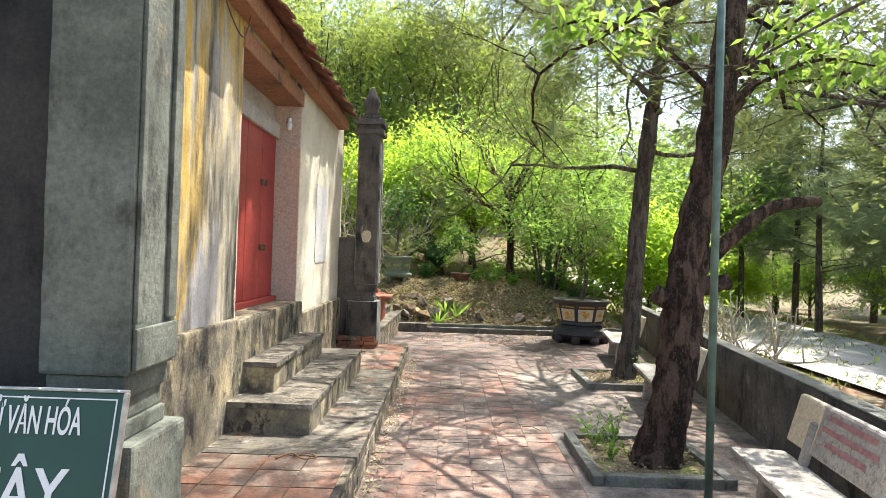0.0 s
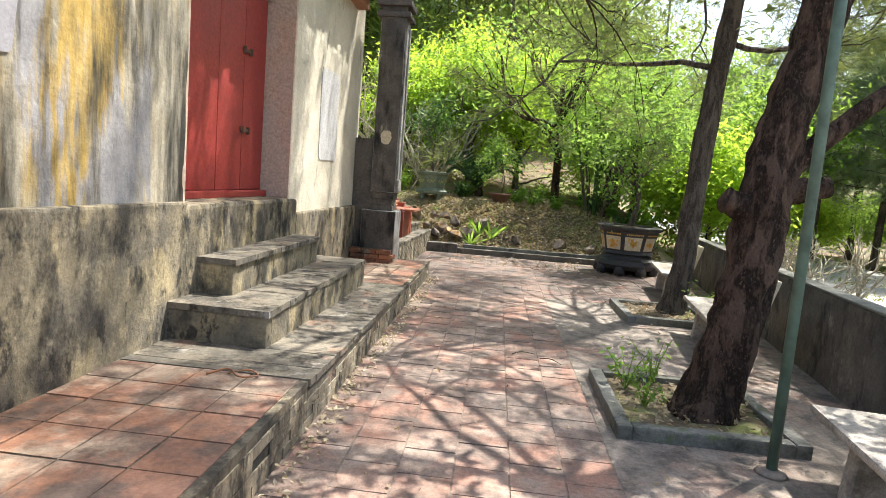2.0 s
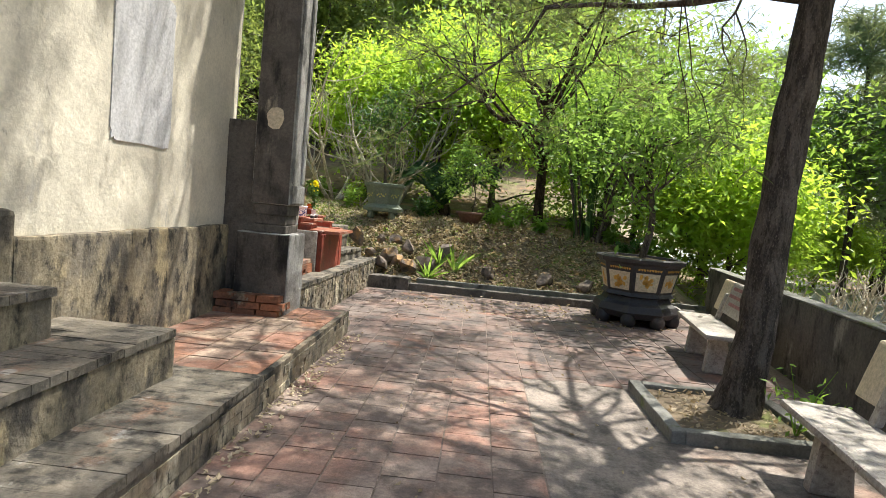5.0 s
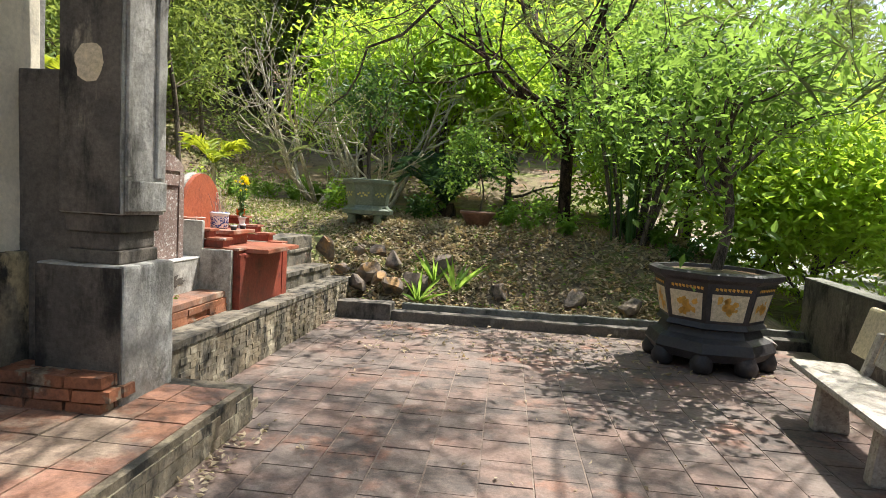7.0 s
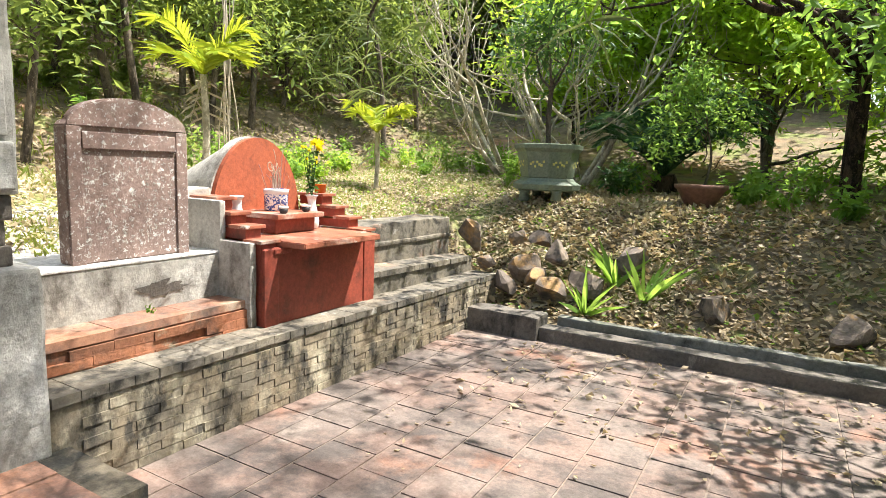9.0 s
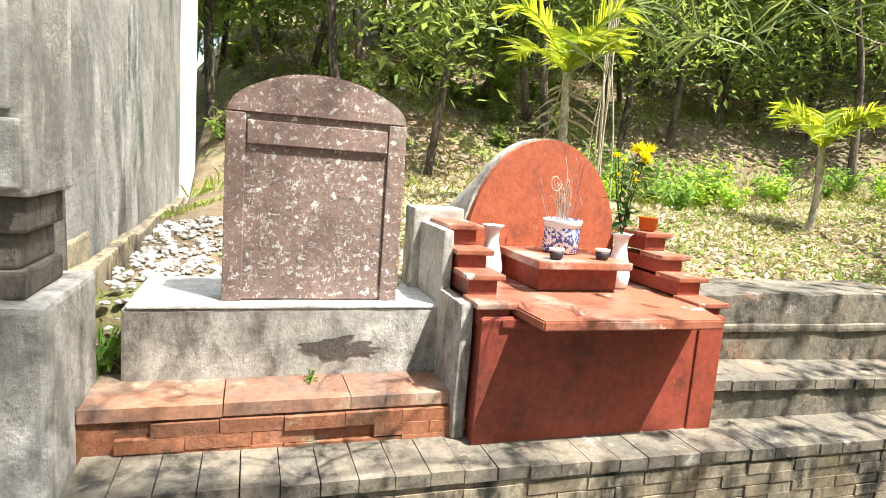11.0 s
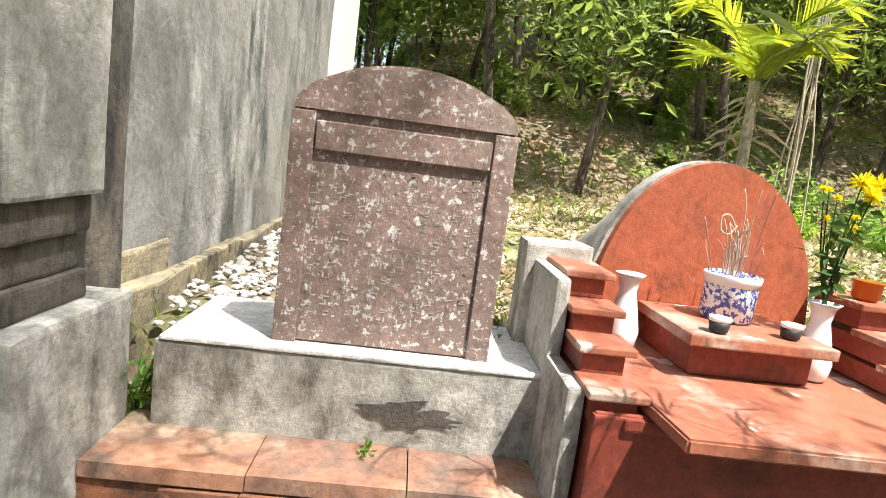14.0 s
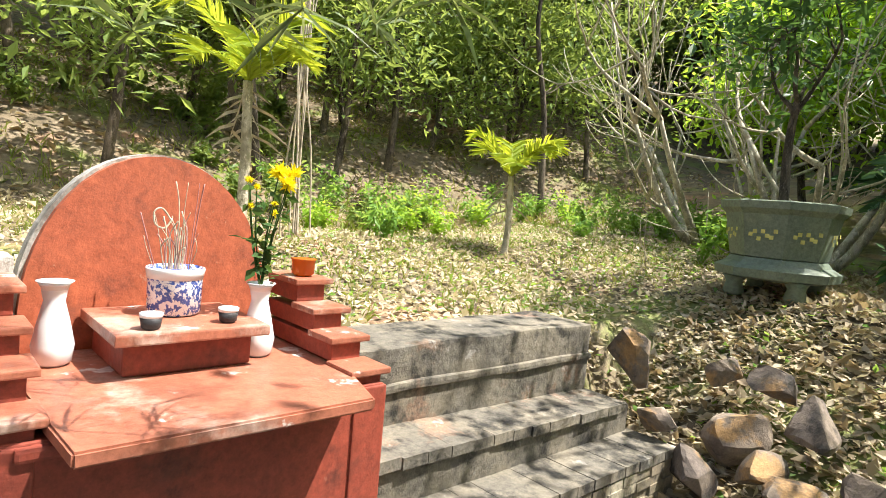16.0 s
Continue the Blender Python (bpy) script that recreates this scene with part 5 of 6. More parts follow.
def fronds(name, at, label, n, length, mat, seed, trunk_h, trunk_r, width=0.028, leaflet=0.30, rise=0.9, pairs=26, trunk_mat=None, dead=0):
    """A feather palm or cycad: arched ribs with paired leaflets."""
    rng = np.random.default_rng(seed)
    t = thing(name, at, label, "palm")
    if trunk_h:
        tube("trunk", [(0, 0, -0.1), (0.02, 0.01, trunk_h * 0.5), (0, 0, trunk_h)], trunk_r * 1.25, trunk_r, trunk_mat or M_PALEBARK, t, n=12, rough=0.08)
    for k in range(n + dead):
        a = 2 * math.pi * k / n * 1.38 + rng.uniform(-0.2, 0.2)
        up = rise * rng.uniform(0.5, 1.2)
        ln = length * rng.uniform(0.8, 1.1)
        if k >= n:
            up = -1.3
        pts = []
        for i in range(9):
            u = i / 8
            pts.append(Vector((math.cos(a) * ln * u * (0.9 - 0.2 * u if k < n else 0.25), math.sin(a) * ln * u * (0.9 - 0.2 * u if k < n else 0.25), trunk_h + ln * (up * (u - 0.62 * u * u) - 0.12 * u ** 3 if k < n else -0.75 * u))))
        h = Heap()
        v, f = tube_mesh(pts, [0.012 * (1 - 0.8 * i / 8) for i in range(9)], 5)
        h.add(v, f)
        for i in range(1, pairs):
            u = i / pairs * 8
            j = min(7, int(u))
            p = pts[j].lerp(pts[j + 1], u - j)
            d = (pts[j + 1] - pts[j]).normalized()
            s = d.cross(Vector((0, 0, 1))).normalized()
            taper = math.sin(math.pi * (0.12 + 0.8 * i / pairs))
            for sg in ((-1, 1) if k < n else (((-1, 1)[i % 2],) if i % 3 == 0 else ())):
                w = (s * sg + d * 0.7 + Vector((0, 0, 0.25))).normalized()
                h.blades([tuple(p)], [tuple(w)], leaflet * taper, width, rng, 0.35)
        h.make("frond" if k < n else "dead_frond", mat if k < n else M_DEAD, t)
    return t


fronds("palm", (-4.12, 13.70, height(-4.12, 13.7)), "young palm with yellow-green fronds behind the tomb", 9, 0.75, M_PALM, 51, 1.25, 0.035, 0.024, 0.36, 1.5, 28, dead=2)
fronds("palm", (-4.0, 16.6, height(-4.0, 16.6)), "short young palm with yellow-green fronds", 8, 0.72, M_PALM, 52, 0.85, 0.03, 0.024, 0.32, 1.3, 26, dead=2)
fronds("cycad", gz(-0.25, 18.5), "dark glossy sago cycad in the bed", 28, 1.95, M_CYCAD, 53, 0.25, 0.16, 0.030, 0.26, 1.5, 44, M_BARK)

# bamboo-like clump
cl = thing("cane_clump", gz(2.8, 16.4), "clump of dark green upright canes and slanting leafy stems", "shrub")
rc = random.Random(9)
rngc = np.random.default_rng(9)
hl = Heap()
for k in range(16):
    a, r = rc.uniform(0, 6.28), rc.uniform(0.02, 0.26)
    x, y = r * math.cos(a), r * math.sin(a)
    hh = rc.uniform(1.6, 2.9)
    tip = (x * 3.6, y * 3.6, hh)
    tube("cane", [(x, y, -0.1), (x * 1.5, y * 1.5, hh * 0.5), tip], 0.017, 0.008, M_DARK, cl, n=6, steps=4)
    hl.leaves(np.asarray(tip) + rngc.normal(size=(60, 3)) * (0.25, 0.25, 0.4), 0.14, rngc, 0.25)
for k in range(8):
    a = -0.7 + 0.42 * k
    lean = 0.8 + 0.9 * rc.random()
    base = Vector((0.22 * math.cos(a), 0.18 * math.sin(a), -0.1))
    mid = base + Vector((math.cos(a) * lean * 0.45, math.sin(a) * lean * 0.35, 1.6 + 0.4 * rc.random()))
    tip = mid + Vector((math.cos(a) * lean * 0.75 + 0.2, math.sin(a) * lean * 0.6, 1.5 + 0.7 * rc.random()))
    tube("stem", [base, mid, tip], 0.04, 0.014, M_BARK2, cl, n=8, steps=6, rough=0.1, seed=k)
    for j in range(20):
        u = 0.25 + 0.75 * rc.random()
        c = mid.lerp(tip, u * 1.15) if u > 0.4 else base.lerp(mid, 0.4 + u)
        c = c + Vector((rc.gauss(0, 0.32), rc.gauss(0, 0.30), rc.gauss(0, 0.28)))
        hl.leaves(np.asarray(tuple(c)) + rngc.normal(size=(12, 3)) * 0.09, 0.115, rngc, 0.34)
hl.make("crown", M_GARDEN, cl)

# hanging dry roots or vines near the tall palm
vn = thing("dry_vine", gz(-4.6, 14.4), "tangle of dry grey hanging vines", "vine")
for k in range(9):
    x, y = rc.uniform(-0.12, 0.12), rc.uniform(-0.16, 0.16)
    tube("vine_strand", [(x, y, -0.1), (x * 0.6 + rc.uniform(-.08, .08), y * 0.7, 0.8), (x * 0.4, y * 0.5 + rc.uniform(-.08, .08), 1.6), (x, y, 2.4 + rc.uniform(0, .6))], 0.009, 0.006, M_DEAD, vn, n=5, steps=4)


# hillside wood: three kinds of slim tree, repeated
def forest_tree(seed, h, per, leaf):
    rng = np.random.default_rng(seed)
    t = thing("forest_tree", (0, 0, -500), "slim dark-trunked tree of the hillside wood", "tree", "hillside wood")
    line = spline([(0, 0, -0.3), (rng.normal() * 0.15, rng.normal() * 0.15, h * 0.3), (rng.normal() * 0.25, rng.normal() * 0.25, h * 0.65), (rng.normal() * 0.3, rng.normal() * 0.3, h)], 5)
    v, f = tube_mesh(line, [0.075 - 0.055 * i / 15 for i in range(16)], 8, 0.1, seed)
    obj("trunk", v, f, M_THIN, t, smooth=True)
    wood, tips = Heap(), []
    for k in range(9):
        i = int(rng.integers(4, 15))
        grow(wood, rng, line[i], (rng.normal(), rng.normal(), 0.5), 1.1, 0.02, 1, tips, 0.25, 2, 0.05, 5)
    tagged(wood.make("branchwork", M_THIN, t, smooth=True), kind="stuff")
    hp = Heap()
    for p, dep in tips:
        hp.leaves(np.asarray(tuple(p)) + rng.normal(size=(per, 3)) * 0.38, leaf, rng, 0.36, 0.5)
    hp.make("crown", M_FOREST, t)
    return t


kinds = [forest_tree(61, 6.0, 60, 0.17), forest_tree(62, 7.5, 60, 0.18), forest_tree(63, 4.6, 64, 0.16)]
rw = random.Random(17)
spots = []
for _ in range(4000):
    x, y = rw.uniform(-26, 14), rw.uniform(6, 42)
    hill_west = x < -7.2 and y < 36
    hill_north = y > 28 and x < 8
    if (hill_west or hill_north) and not (-9 < x < -1 and y < 11) and all((x - a) ** 2 + (y - b) ** 2 > 1.15 for a, b in spots):
        spots.append((x, y))
    if len(spots) >= 230:
        break
for k, (x, y) in enumerate(spots):
    m = pose(x, y, height(x, y), 0, 0, rw.uniform(0, 360)) @ Matrix.Scale(rw.uniform(0.8, 1.25) * (1.45 if y > 27 else 1), 4)
    if k < 3:
        kinds[k].matrix_basis = m
    else:
        c = copy_thing(kinds[k % 3], m)
        c.matrix_basis = m


def far_pine(seed):
    rng = np.random.default_rng(seed)
    t = thing("far_pine", (0, 0, 0), "grey-green pine beyond the road, haze painted into its needles", "tree", "pines beyond the road")
    h = rng.uniform(7, 9)
    v, f = tube_mesh(spline([(0, 0, -0.2), (0.1, 0, h * 0.5), (0, 0.1, h)], 6), [0.12 - 0.1 * i / 12 for i in range(13)], 8, 0.1)
    obj("trunk", v, f, M_BARK2, t, smooth=True)
    wood, tips = Heap(), []
    for k in range(22):
        z = h * rng.uniform(0.22, 1)
        a = rng.uniform(0, 6.28)
        grow(wood, rng, (0, 0, z), (math.cos(a), math.sin(a), 0.25), 1.6 * (1.25 - z / h), 0.025, 1, tips, 0.15, 2, 0.05, 5)
    wood.make("branchwork", M_BARK2, t, smooth=True)
    hp = Heap()
    pine_sprays(hp, rng, tips, 11, 0.28, 0.34, 0.020)
    hp.make("crown", M_HAZEPINE, t)
    return t


fp = [far_pine(71), far_pine(72)]
rp = random.Random(23)
for k, (x, y) in enumerate([(11.5, 12.5), (12.6, 15.5), (10.9, 14.2), (10.6, 16.8), (10.2, 20.5), (12.2, 10.0), (13.6, 8.2), (11.2, 19.0), (13.8, 18.2), (12.5, 22.5), (15.5, 21.5), (16.5, 15.5), (18, 19), (14.5, 26), (18.5, 25), (10.4, 26), (20, 14), (21, 29), (16, 31), (12, 33), (23, 21), (14.2, 11.0), (17.2, 10.5), (20, 8.0), (15.5, 7.2)]):
    m = pose(x, y, height(x, y), 0, 0, rp.uniform(0, 360)) @ Matrix.Scale(rp.uniform(0.85, 1.2), 4)
    if k < 2:
        fp[k].matrix_basis = m
    else:
        copy_thing(fp[k % 2], m).matrix_basis = m

for k, (x, y, src) in enumerate([(12.6, 20.5, 1), (10.6, 22.5, 0), (14.8, 16.8, 0), (16.8, 13.2, 1), (8.9, 25.5, 1), (13.5, 24.5, 0), (18.5, 17.0, 1), (17.0, 22.0, 0), (20.5, 12.0, 0)]):
    base = (scrub_a, scrub_b)[src]
    m = pose(x, y, height(x, y), 0, 0, 57 * k) @ Matrix.Scale((0.75, 0.5)[src] * rp.uniform(0.8, 1.2), 4)
    copy_thing(base, m).matrix_basis = m

# trees that stand behind the viewer and over the yard, on the road side
for k, (x, y, per) in enumerate([(5.8, 6.2, 16), (7.6, 9.6, 16)]):
    leaf_tree("roadside_tree", gz(x, y), "tall thin-crowned roadside tree shading the yard", 8.5, 1.9, 7, M_NEEDLE, M_BARK2, 80 + k, 0.13, per, 2, 0.085, 0.55, low=0.75)

# ---- small things on the ground ----


def rock(x, y, z, s, seed, name="rock", label="rough brown garden rock", group="bed rocks", mat=None):
    rng = np.random.default_rng(seed)
    bm = bmesh.new()
    bmesh.ops.create_icosphere(bm, subdivisions=3, radius=1)
    planes = [(Vector(rng.normal(size=3)).normalized(), rng.uniform(0.35, 0.7)) for _ in range(12)]
    for v in bm.verts:
        for nrm, dd in planes:
            over = v.co.dot(nrm) - dd
            if over > 0:
                v.co -= nrm * over
        v.co += noise.noise_vector(v.co * 2 + Vector((seed, 0, 0))) * 0.04
        v.co = Vector((v.co.x * s * rng.uniform(0.99, 1.01), v.co.y * s * 0.8, v.co.z * s * 0.85))
    ob = part(name, bm, mat or M_ROCK)
    ob.matrix_basis = pose(x, y, z, 0, 0, seed * 47 % 360)
    return tagged(ob, label, "rock", group)


for k, (x, y, z, s) in enumerate([(-1.50, 14.95, 0.80, 0.24), (-0.93, 14.95, 0.50, 0.22), (-0.58, 15.0, 0.62, 0.20), (-0.78, 15.2, 0.74, 0.16), (-0.55, 14.72, 0.36, 0.22), (-0.95, 14.65, 0.36, 0.16),
                                  (-0.15, 14.85, 0.40, 0.28), (0.1, 15.3, 0.62, 0.26), (-1.2, 14.75, 0.52, 0.13), (-0.72, 14.8, 0.42, 0.15), (0.9, 14.9, 0.35, 0.18), (1.9, 14.8, 0.30, 0.2), (2.6, 14.75, 0.26, 0.22), (-1.1, 15.3, 0.75, 0.14)]):
    rock(x, y, max(z, height(x, y) + 0.35 * s), s * 1.1, 100 + k)
rock(3.72, 13.55, 0.16, 0.24, 140, label="grey stone beside the planter", group="", mat=M_PLASTER)

# gravel behind the stele
rg = random.Random(31)
gm = []
for k in range(4):
    bm = bmesh.new()
    bmesh.ops.create_icosphere(bm, subdivisions=1, radius=1)
    for v in bm.verts:
        v.co += noise.noise_vector(v.co * 1.5 + Vector((k * 9, 0, 0))) * 0.4
    me = bpy.data.meshes.new("stone")
    bm.to_mesh(me)
    bm.free()
    gm.append([tuple(v.co) for v in me.vertices])
    gf = [tuple(p.vertices) for p in me.polygons]
hp = Heap()
for _ in range(1700):
    x, y = rg.uniform(-3.8, -1.75), rg.uniform(10.55, 11.9)
    s = rg.uniform(0.008, 0.026) * (2.2 if rg.random() < 0.06 else 1)
    hp.add([(x + s * a, y + s * b, height(x, y) + 0.01 + s * 0.6 * c) for a, b, c in gm[_ % 4]], gf)
tagged(hp.make("gravel", M_GRAVEL), "pale gravel heap behind the stele", "gravel", kind="stuff")

# litter of dry leaves
rl = np.random.default_rng(33)


def litter(n, x0, x1, y0, y1, zf, size, name, label, mat):
    h = Heap()
    xs, ys = rl.uniform(x0, x1, n), rl.uniform(y0, y1, n)
    c = [(x, y, zf(x, y)) for x, y in zip(xs, ys)]
    d = rl.normal(size=(n, 3)) * (1, 1, 0.35) + (0, 0, 0.1)
    c = np.asarray(c)
    d /= np.linalg.norm(d, axis=1)[:, None]
    s = np.cross(d, (0, 0, 1.0) + 0.35 * rl.normal(size=(n, 3)))
    s /= np.linalg.norm(s, axis=1)[:, None]
    L = (size * rl.uniform(0.5, 1.3, n))[:, None]
    nn = np.cross(s, d) * L * rl.uniform(-0.25, 0.25, n)[:, None]
    v = np.stack([c, c + d * L * .5 + s * L * .28 + nn, c + d * L, c + d * L * .5 - s * L * .28 + nn], 1).reshape(-1, 3)
    h.v, h.f, h.count = [v], [(4 * i, 4 * i + 1, 4 * i + 2, 4 * i + 3) for i in range(n)], 4 * n
    return tagged(h.make(name, mat), label, "leaves", kind="stuff")


litter(15000, -1.7, 4.2, 14.45, 18.5, lambda x, y: height(x, y) + 0.025, 0.085, "leaf_litter", "dry brown leaves lying thickly over the bed", M_DRY)
litter(24000, -7.5, -1.75, 11.2, 19.5, lambda x, y: height(x, y) + 0.025, 0.065, "leaf_litter", "dry pale leaves strewn over the grave lawn", M_DRYPALE)
litter(8000, -1.9, 0.6, 14.75, 18.0, lambda x, y: height(x, y) + 0.03, 0.062, "leaf_litter", "dry pale leaves among the bed rocks", M_DRYPALE)
litter(650, -0.60, -0.44, 2.4, 10.6, lambda x, y: 0.012, 0.045, "fallen_leaves", "dry leaf bits drifted along the terrace foot", M_DRYPALE)
litter(6000, -17, -6, 11, 28, lambda x, y: height(x, y) + 0.03, 0.14, "leaf_litter", "brown leaf fall under the hillside wood", M_DRY)
litter(2600, -1.7, 4.2, 14.5, 19.0, lambda x, y: height(x, y) + 0.03, 0.06, "ground_ivy", "low green ground ivy among the dry leaves", M_MID)
litter(4500, -7.5, -1.75, 12.9, 20.0, lambda x, y: height(x, y) + 0.03, 0.055, "ground_ivy", "low green ground ivy on the grave lawn", M_MID)
litter(330, -0.5, 3.6, 12.6, 14.15, lambda x, y: 0.012, 0.06, "fallen_leaves", "dry leaves blown against the kerb", M_DRY)
litter(230, -0.58, 2.6, 2.5, 13, lambda x, y: 0.012, 0.04, "fallen_leaves", "scattered dry leaf bits on the yard", M_DRY)
litter(260, 1.36, 2.38, 4.95, 6.0, lambda x, y: 0.07, 0.05, "fallen_leaves", "dry leaves inside the kerb", M_DRY)
litter(260, 2.2, 3.1, 8.56, 9.56, lambda x, y: 0.07, 0.05, "fallen_leaves", "dry leaves inside the kerb", M_DRY)


def grass(n, x0, x1, y0, y1, zf, length, width, name, label, mat, patchy=0.0):
    xs, ys = rl.uniform(x0, x1, n), rl.uniform(y0, y1, n)
    c = [(x, y, zf(x, y)) for x, y in zip(xs, ys) if noise.noise(Vector((x * 0.9, y * 0.9, 8))) > patchy]
    h = Heap()
    h.blades(c, rl.normal(size=(len(c), 3)) * (0.5, 0.5, 0.1) + (0, 0, 1), length, width, rl, 0.6)
    return tagged(h.make(name, mat), label, "grass", kind="stuff")


grass(13000, -8, -2.1, 11.0, 20.5, lambda x, y: height(x, y), 0.10, 0.010, "grass", "thin sunlit grass on the grave lawn", M_GRASS, -0.15)
grass(9000, -16, -5.5, 10.5, 26, lambda x, y: height(x, y), 0.24, 0.016, "grass", "rough grass under the wood", M_GRASS, 0.0)
grass(3200, -4.5, -1.8, 10.5, 11.9, lambda x, y: height(x, y), 0.07, 0.008, "grass", "weeds in the gravel", M_GRASS, 0.1)
grass(9000, 4.8, 12, 6, 24, lambda x, y: height(x, y), 0.22, 0.016, "grass", "roadside grass beyond the low wall", M_GRASS, 0.05)


def weed(x, y, z, s, seed, label="small green weed", leaf=0.05, n=60, mat=None, name="weed", cat="weed", group="weeds"):
    rng = np.random.default_rng(seed)
    t = thing(name, (x, y, z), label, cat, group)
    h = Heap()
    for k in range(7):
        a = rng.uniform(0, 6.28)
        tip = Vector((math.cos(a) * s * rng.uniform(0.15, 0.6), math.sin(a) * s * rng.uniform(0.15, 0.6), s * rng.uniform(0.5, 1)))
        v, f = tube_mesh([(0, 0, -0.02), tip * 0.5 + Vector((0, 0, s * 0.1)), tip], [0.004, 0.003, 0.002], 5)
        h.add(v, f)
        h.leaves([tuple(tip * u) for u in rng.uniform(0.25, 1, max(3, n // 7))] + rng.normal(size=(max(3, n // 7), 3)) * s * 0.06, leaf, rng, 0.45)
    h.make("foliage", mat or M_MID, t)
    return t


weed(1.50, 5.75, 0.05, 0.34, 1, "leafy weed growing by the trunk kerb", 0.06, 90)
weed(1.75, 5.95, 0.05, 0.42, 2, "leafy weed growing by the trunk kerb", 0.05, 70)
weed(1.55, 5.35, 0.05, 0.22, 3, "leafy weed growing by the trunk kerb", 0.05, 80)
weed(3.05, 8.75, 0.05, 0.55, 4, "leafy shoots at the foot of the slim pine", 0.06, 100)
weed(-1.58, 11.35, 0.59, 0.07, 5, "tiny weed in the step joint", 0.03, 30)
weed(-1.72, 10.62, 0.62, 0.22, 6, "weed in the wall crack", 0.05, 60)
weed(-2.2, 11.4, 1.7, 0.10, 7, "small plant sprouting behind the stele", 0.05, 30)
k = 200
rq = random.Random(5)
for _ in range(46):
    x, y = rq.uniform(-8.5, -2.2), rq.uniform(14.5, 21.5)
    if x > -4.6 and y < 17.0:
        continue
    k += 1
    weed(x, y, height(x, y), rq.uniform(0.4, 0.9), k, "bushy green undergrowth plant", 0.09, 170, M_LIME if rq.random() < 0.35 else M_MID, "undergrowth", "shrub", "undergrowth")
for _ in range(34):
    x, y = rq.uniform(-14, -6.5), rq.uniform(10.5, 18)
    k += 1
    weed(x, y, height(x, y), rq.uniform(0.4, 0.9), k, "bushy undergrowth plant below the wood", 0.12, 220, M_FOREST, "undergrowth", "shrub", "undergrowth")
for _ in range(16):
    x, y = rq.uniform(-0.6, 4.4), rq.uniform(15.6, 18.6)
    k += 1
    weed(x, y, height(x, y), rq.uniform(0.35, 0.8), k, "leafy shade plant in the bed", 0.11, 200, M_MID if rq.random() < 0.6 else M_DARK, "bed_plant", "shrub", "bed plants")
for x, y in ((-0.15, 14.65), (0.3, 14.95), (0.0, 15.1)):
    k += 1
    rng = np.random.default_rng(k)
    t = thing("aloe", (x, y, height(x, y)), "spiky green strap-leaved plant among the rocks", "plant", "strap plants")
    h = Heap()
    for j in range(14):
        a = rng.uniform(0, 6.28)
        h.blades([(0, 0, 0)], [(math.cos(a), math.sin(a), rng.uniform(0.5, 2))], 0.55, 0.045, rng, 0.2)
    h.make("strap_leaves", M_MID, t)
for k, (x, y, yw) in enumerate(((0.74, 6.55, 20), (0.98, 6.4, -30))):
    tw = tube("twig", [(-0.1, 0, 0.01), (0, 0.02, 0.025), (0.12, -0.02, 0.012)], 0.005, 0.003, M_BARK2, n=6)
    tw.matrix_basis = pose(x, y, 0, 0, 0, yw)
    tagged(tw, "dry twig lying on the tiles", "twig", "twigs")

scrap = tube("vine_scrap", [(-0.16, -0.02, 0.01), (-0.06, 0.05, 0.03), (0.04, -0.03, 0.02), (0.13, 0.03, 0.015), (0.05, 0.08, 0.025), (-0.05, 0.02, 0.012)], 0.007, 0.005, M_WOOD, n=6)
scrap.matrix_basis = pose(-1.04, 4.38, 0.302)
tagged(scrap, "coil of dry reddish vine lying on the terrace tiles", "vine")

# ---- tiles and bricks ----


def piece_mesh(name, sx, sy, sz, bevel, material):
    me = bpy.data.meshes.new(name)
    bm = bmesh.new()
    bmesh.ops.create_cube(bm, size=1)
    for v in bm.verts:
        v.co = Vector((v.co.x * sx, v.co.y * sy, v.co.z * sz))
        if v.co.z > 0:
            v.co.x -= math.copysign(bevel, v.co.x)
            v.co.y -= math.copysign(bevel, v.co.y)
    bm.to_mesh(me)
    bm.free()
    me.materials.append(material)
    return me


rt2 = random.Random(77)
T = 0.297


def lay(parent, me, x, y, z, tilt=0.25, yaw=0.3, name="tile"):
    o = new(name, me)
    o.parent = parent
    o.matrix_basis = pose(x, y, z + rt2.uniform(-0.002, 0.002), rt2.uniform(-tilt, tilt), rt2.uniform(-tilt, tilt), rt2.uniform(-yaw, yaw))
    return o


tile_a = piece_mesh("tile", T - 0.005, T - 0.005, 0.03, 0.003, M_TILE)
tile_t = piece_mesh("tile", T - 0.005, T - 0.005, 0.03, 0.003, M_TERRTILE)


def joined_tiles(name, spots, material, label, parent):
    h = Heap()
    for x, y in spots:
        a = (T - 0.005) / 2
        dz = rt2.uniform(-0.002, 0.002)
        h.add([(x - a, y - a, -0.02), (x + a, y - a, -0.02), (x + a, y + a, -0.02), (x - a, y + a, -0.02),
               (x - a + .003, y - a + .003, dz), (x + a - .003, y - a + .003, dz), (x + a - .003, y + a - .003, dz), (x - a + .003, y + a - .003, dz)],
              [(4, 5, 6, 7), (0, 1, 5, 4), (1, 2, 6, 5), (2, 3, 7, 6), (3, 0, 4, 7)])
    ob = h.make(name, material, parent, label)
    return tagged(ob, kind="stuff")


far_spots = []
for i in range(6):
    x = -0.46 + i * T
    off = (0, 0.5, 0.25, 0.75, 0.1, 0.6)[i] * T
    for j in range(-14, 48):
        y = off + j * T
        if y > 14.0:
            continue
        if 3.2 < y < 9.4:
            lay(yard, tile_a, x, y, -0.015)
        else:
            far_spots.append((x, y))
right_spots = []
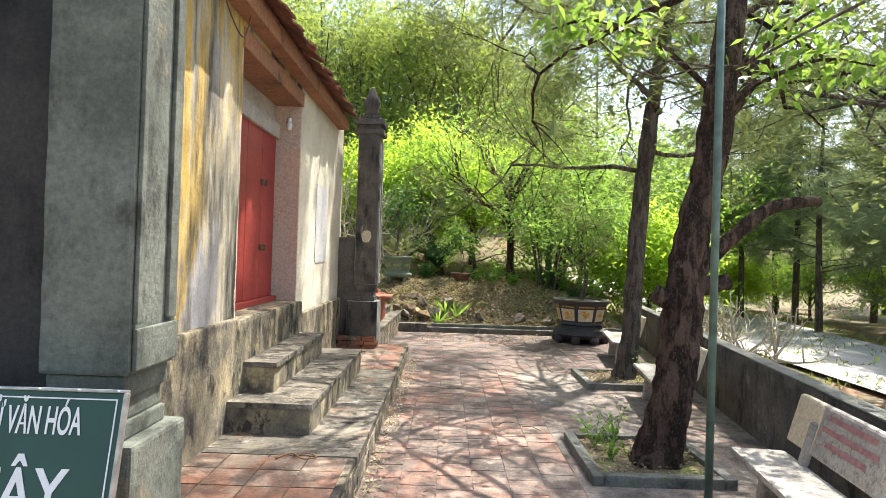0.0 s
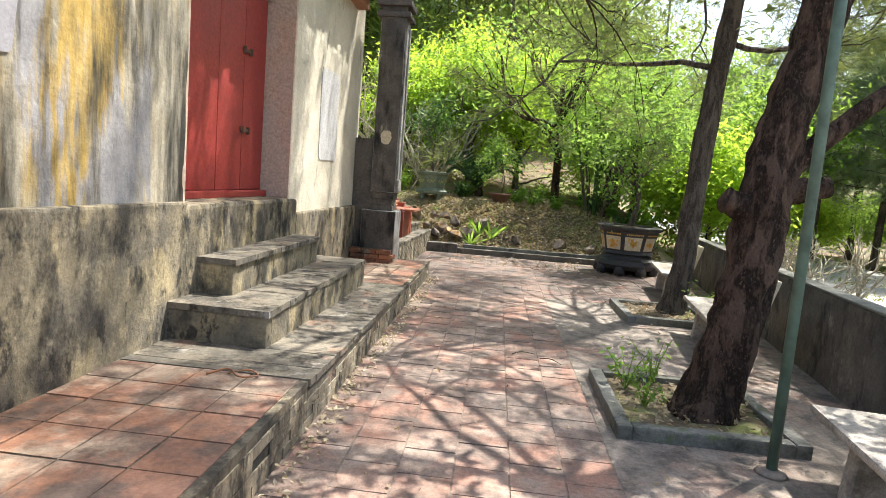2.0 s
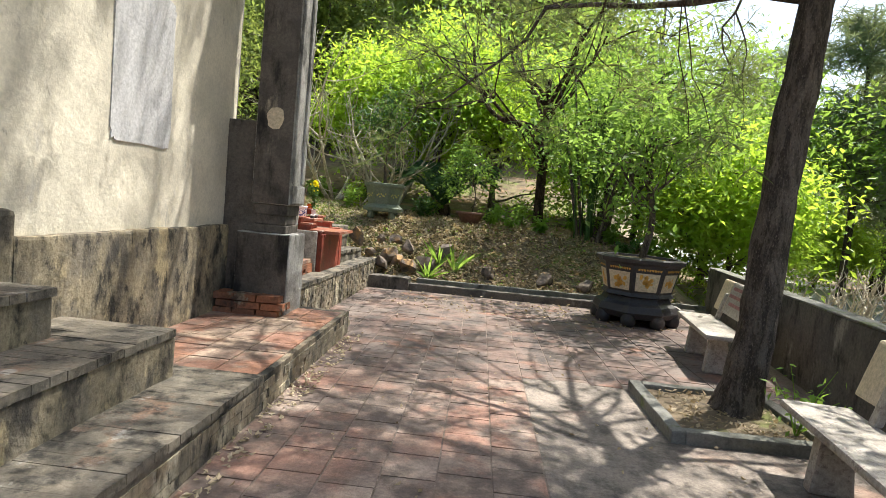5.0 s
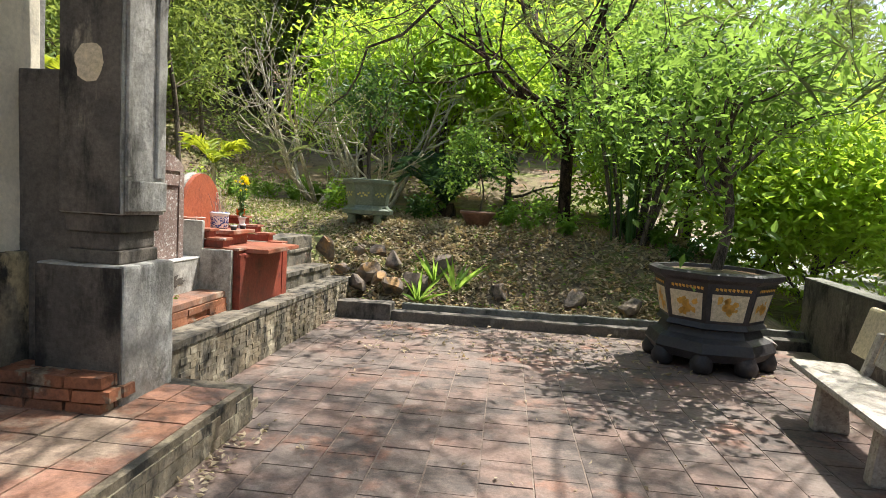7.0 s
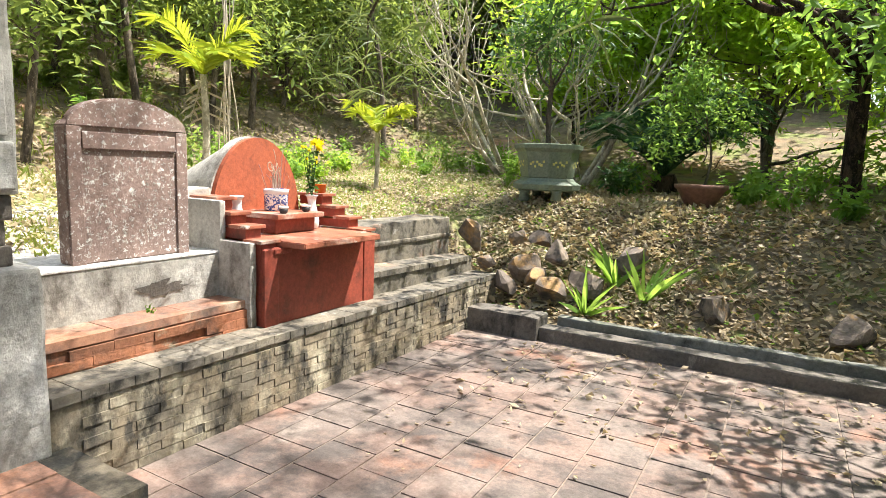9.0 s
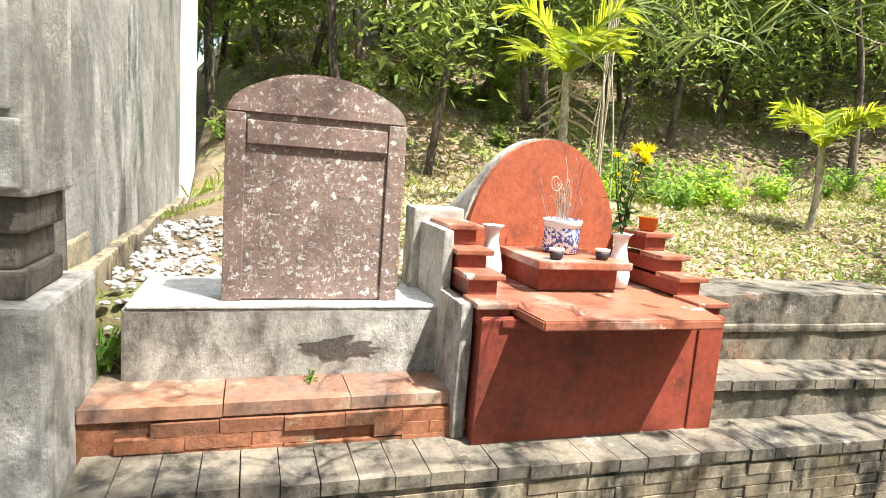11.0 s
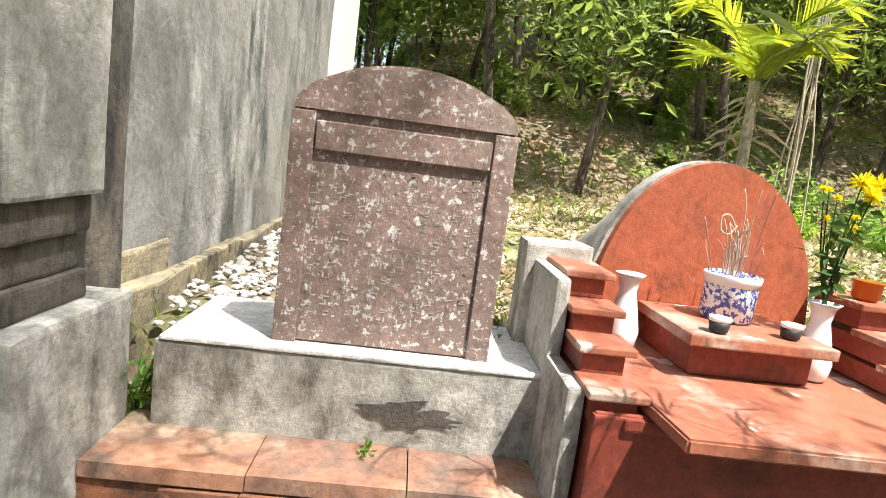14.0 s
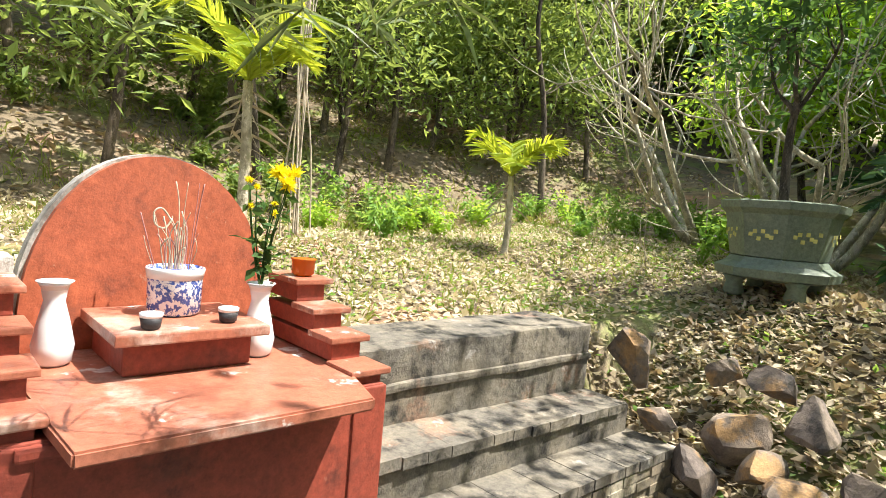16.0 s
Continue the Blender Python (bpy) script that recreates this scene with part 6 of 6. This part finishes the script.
for i in range(6, 16):
    x = -0.46 + i * T
    for j in range(33, 48):
        y = j * T + (0, 0.5)[i % 2] * T
        if y < 14.05 and x < 2.05 + 0.165 * y:
            right_spots.append((x, y))
tiles_far = [s for s in far_spots if s[1] >= 9.4]
tiles_back = [s for s in far_spots if s[1] < 9.4]
left_spots = [(-0.46 - i * T, 10.85 + j * T) for i in (1, 2) for j in range(12) if 10.85 + j * T < 14.1]
joined_tiles("far_tiles", tiles_far + right_spots + left_spots, M_TILEDUST, "dusty sun-bleached tiles", yard)
joined_tiles("near_tiles", tiles_back, M_TILE, "terracotta tiles", yard)
conc = obj("concrete_apron", [(1.18, -9, -0.002), (5.0, -9, -0.002), (5.0, 9.7, -0.002), (1.18, 9.7, -0.002), (1.18, -9, -0.1), (5.0, -9, -0.1), (5.0, 9.7, -0.1), (1.18, 9.7, -0.1)],
           [(0, 1, 2, 3), (0, 4, 5, 1), (1, 5, 6, 2), (2, 6, 7, 3), (3, 7, 4, 0)], M_CONC, yard, "grey cement apron beside the tiles")

for i in range(5):
    for j in range(16):
        x, y = -0.82 - i * T, 4.46 - T / 2 - j * T
        if y > 0.4 and x > -1.85 and not (x < -1.2 and 2.2 < y < 3.0):
            lay(terrace, tile_t, x, y, 0.288)
for i in range(4):
    for j in range(9):
        x, y = -0.82 - i * T, 8.33 + j * T
        if y < 10.65 and x > -1.8:
            lay(terrace_far, tile_t, x, y, 0.218)


def brick_run(parent, x0a, x0b, y0, y1, z0, z1, material, course=0.062, length=0.205, name="brick", out=0.005, bare=1.0):
    """Brick faces set into a wall that looks towards +x, its front running from x0a to x0b."""
    me = piece_mesh("brick", 0.05, length - 0.003, course - 0.003, 0.0, material)
    origin = parent.matrix_basis.translation
    n = int((z1 - z0) / course)
    for r in range(n):
        y = y0 + (length * 0.5 if r % 2 else 0)
        while y < y1 - length * 0.5:
            u = (y - y0) / max(1e-6, y1 - y0)
            x = x0a + (x0b - x0a) * u
            y += length
            if rt2.random() > bare:
                continue
            o = new(name, me)
            o.parent = parent
            o.matrix_basis = Matrix.Translation(-origin) @ pose(x - 0.025 + out * rt2.uniform(0.1, 1.0), y - length / 2, z0 + (r + 0.5) * course + rt2.uniform(-.003, .003), rt2.uniform(-0.6, 0.6), rt2.uniform(-1, 1), rt2.uniform(-0.5, 0.5))


brick_run(terrace, TER_X, TER_X, 1.0, 4.46, 0.0, 0.262, M_RISER, bare=0.85)
brick_run(terrace_mid, TER_X, TER_X, 4.46, 8.2, 0.0, 0.24, M_RISER, bare=0.85)
brick_run(terrace_far, TER_X, TER_X, 8.2, 10.7, 0.0, 0.2, M_RISER, bare=0.85)
brick_run(G, -1.158, -1.066, 10.75, 14.6, 0.0, 0.40, M_RISER, 0.048, 0.24, out=0.003, bare=0.94)
brick_run(G, -1.395, -1.395, 10.62, 11.9, 0.42, 0.575, M_REDBRICK, 0.05, 0.21, out=0.012, bare=0.85)


def tread(parent, xf, xb, y0, y1, ztop, material, w=0.105, overhang=0.012, xf1=None, slope=0.0):
    """A tread of bricks laid side by side."""
    origin = parent.matrix_basis.translation
    n = int((y1 - y0) / w)
    me = piece_mesh("tread_brick", xf - xb + overhang, w - 0.002, 0.045, 0.001, material)
    for k in range(n):
        y = y0 + (k + 0.5) * w
        dx = 0 if xf1 is None else (xf1 - xf) * k / n
        o = new("tread_brick", me)
        o.parent = parent
        o.matrix_basis = Matrix.Translation(-origin) @ pose((xf + xb + overhang) / 2 + dx + rt2.uniform(-.004, .004), y, ztop - 0.0225 - slope * k / n + rt2.uniform(-.001, .0015), rt2.uniform(-.4, .4), rt2.uniform(-.3, .3), rt2.uniform(-.4, .4))


tread(terrace_mid, TER_X, -1.85, 4.47, 8.2, 0.305, M_STEP, slope=0.05)
tread(S1, -1.09, -1.86, 4.97, 7.94, 0.558, M_STEP)
tread(S2, -1.51, -1.86, 5.35, 7.46, 0.828, M_STEP)
tread(G, -1.165, -1.50, 10.63, 14.72, 0.462, M_STEP, 0.12, 0.015, -1.075, 0.03)
tread(G, -1.36, -1.72, 13.02, 14.68, 0.632, M_STEP, 0.12, 0.012, -1.325, 0.04)
tread(G, -1.41, -1.72, 10.62, 11.92, 0.622, M_TERRTILE, 0.43, 0.01)

# red brick stub before the far column
stub = thing("brick_stub", (-1.5, 10.05, 0.22), "broken stub of three red brick courses", "bricks", kind="structure")
bm_me = piece_mesh("brick", 0.215, 0.11, 0.062, 0.004, M_REDBRICK)
for r in range(3):
    for k in range(3):
        for d in range(2):
            o = new("brick", bm_me)
            o.parent = stub
            o.matrix_basis = pose(-0.22 + k * 0.225 + (0.05 if r == 1 else 0) + rt2.uniform(-.01, .01), d * 0.118 - 0.02, 0.03 + r * 0.073, rt2.uniform(-2, 2), rt2.uniform(-2, 2), rt2.uniform(-3, 3))
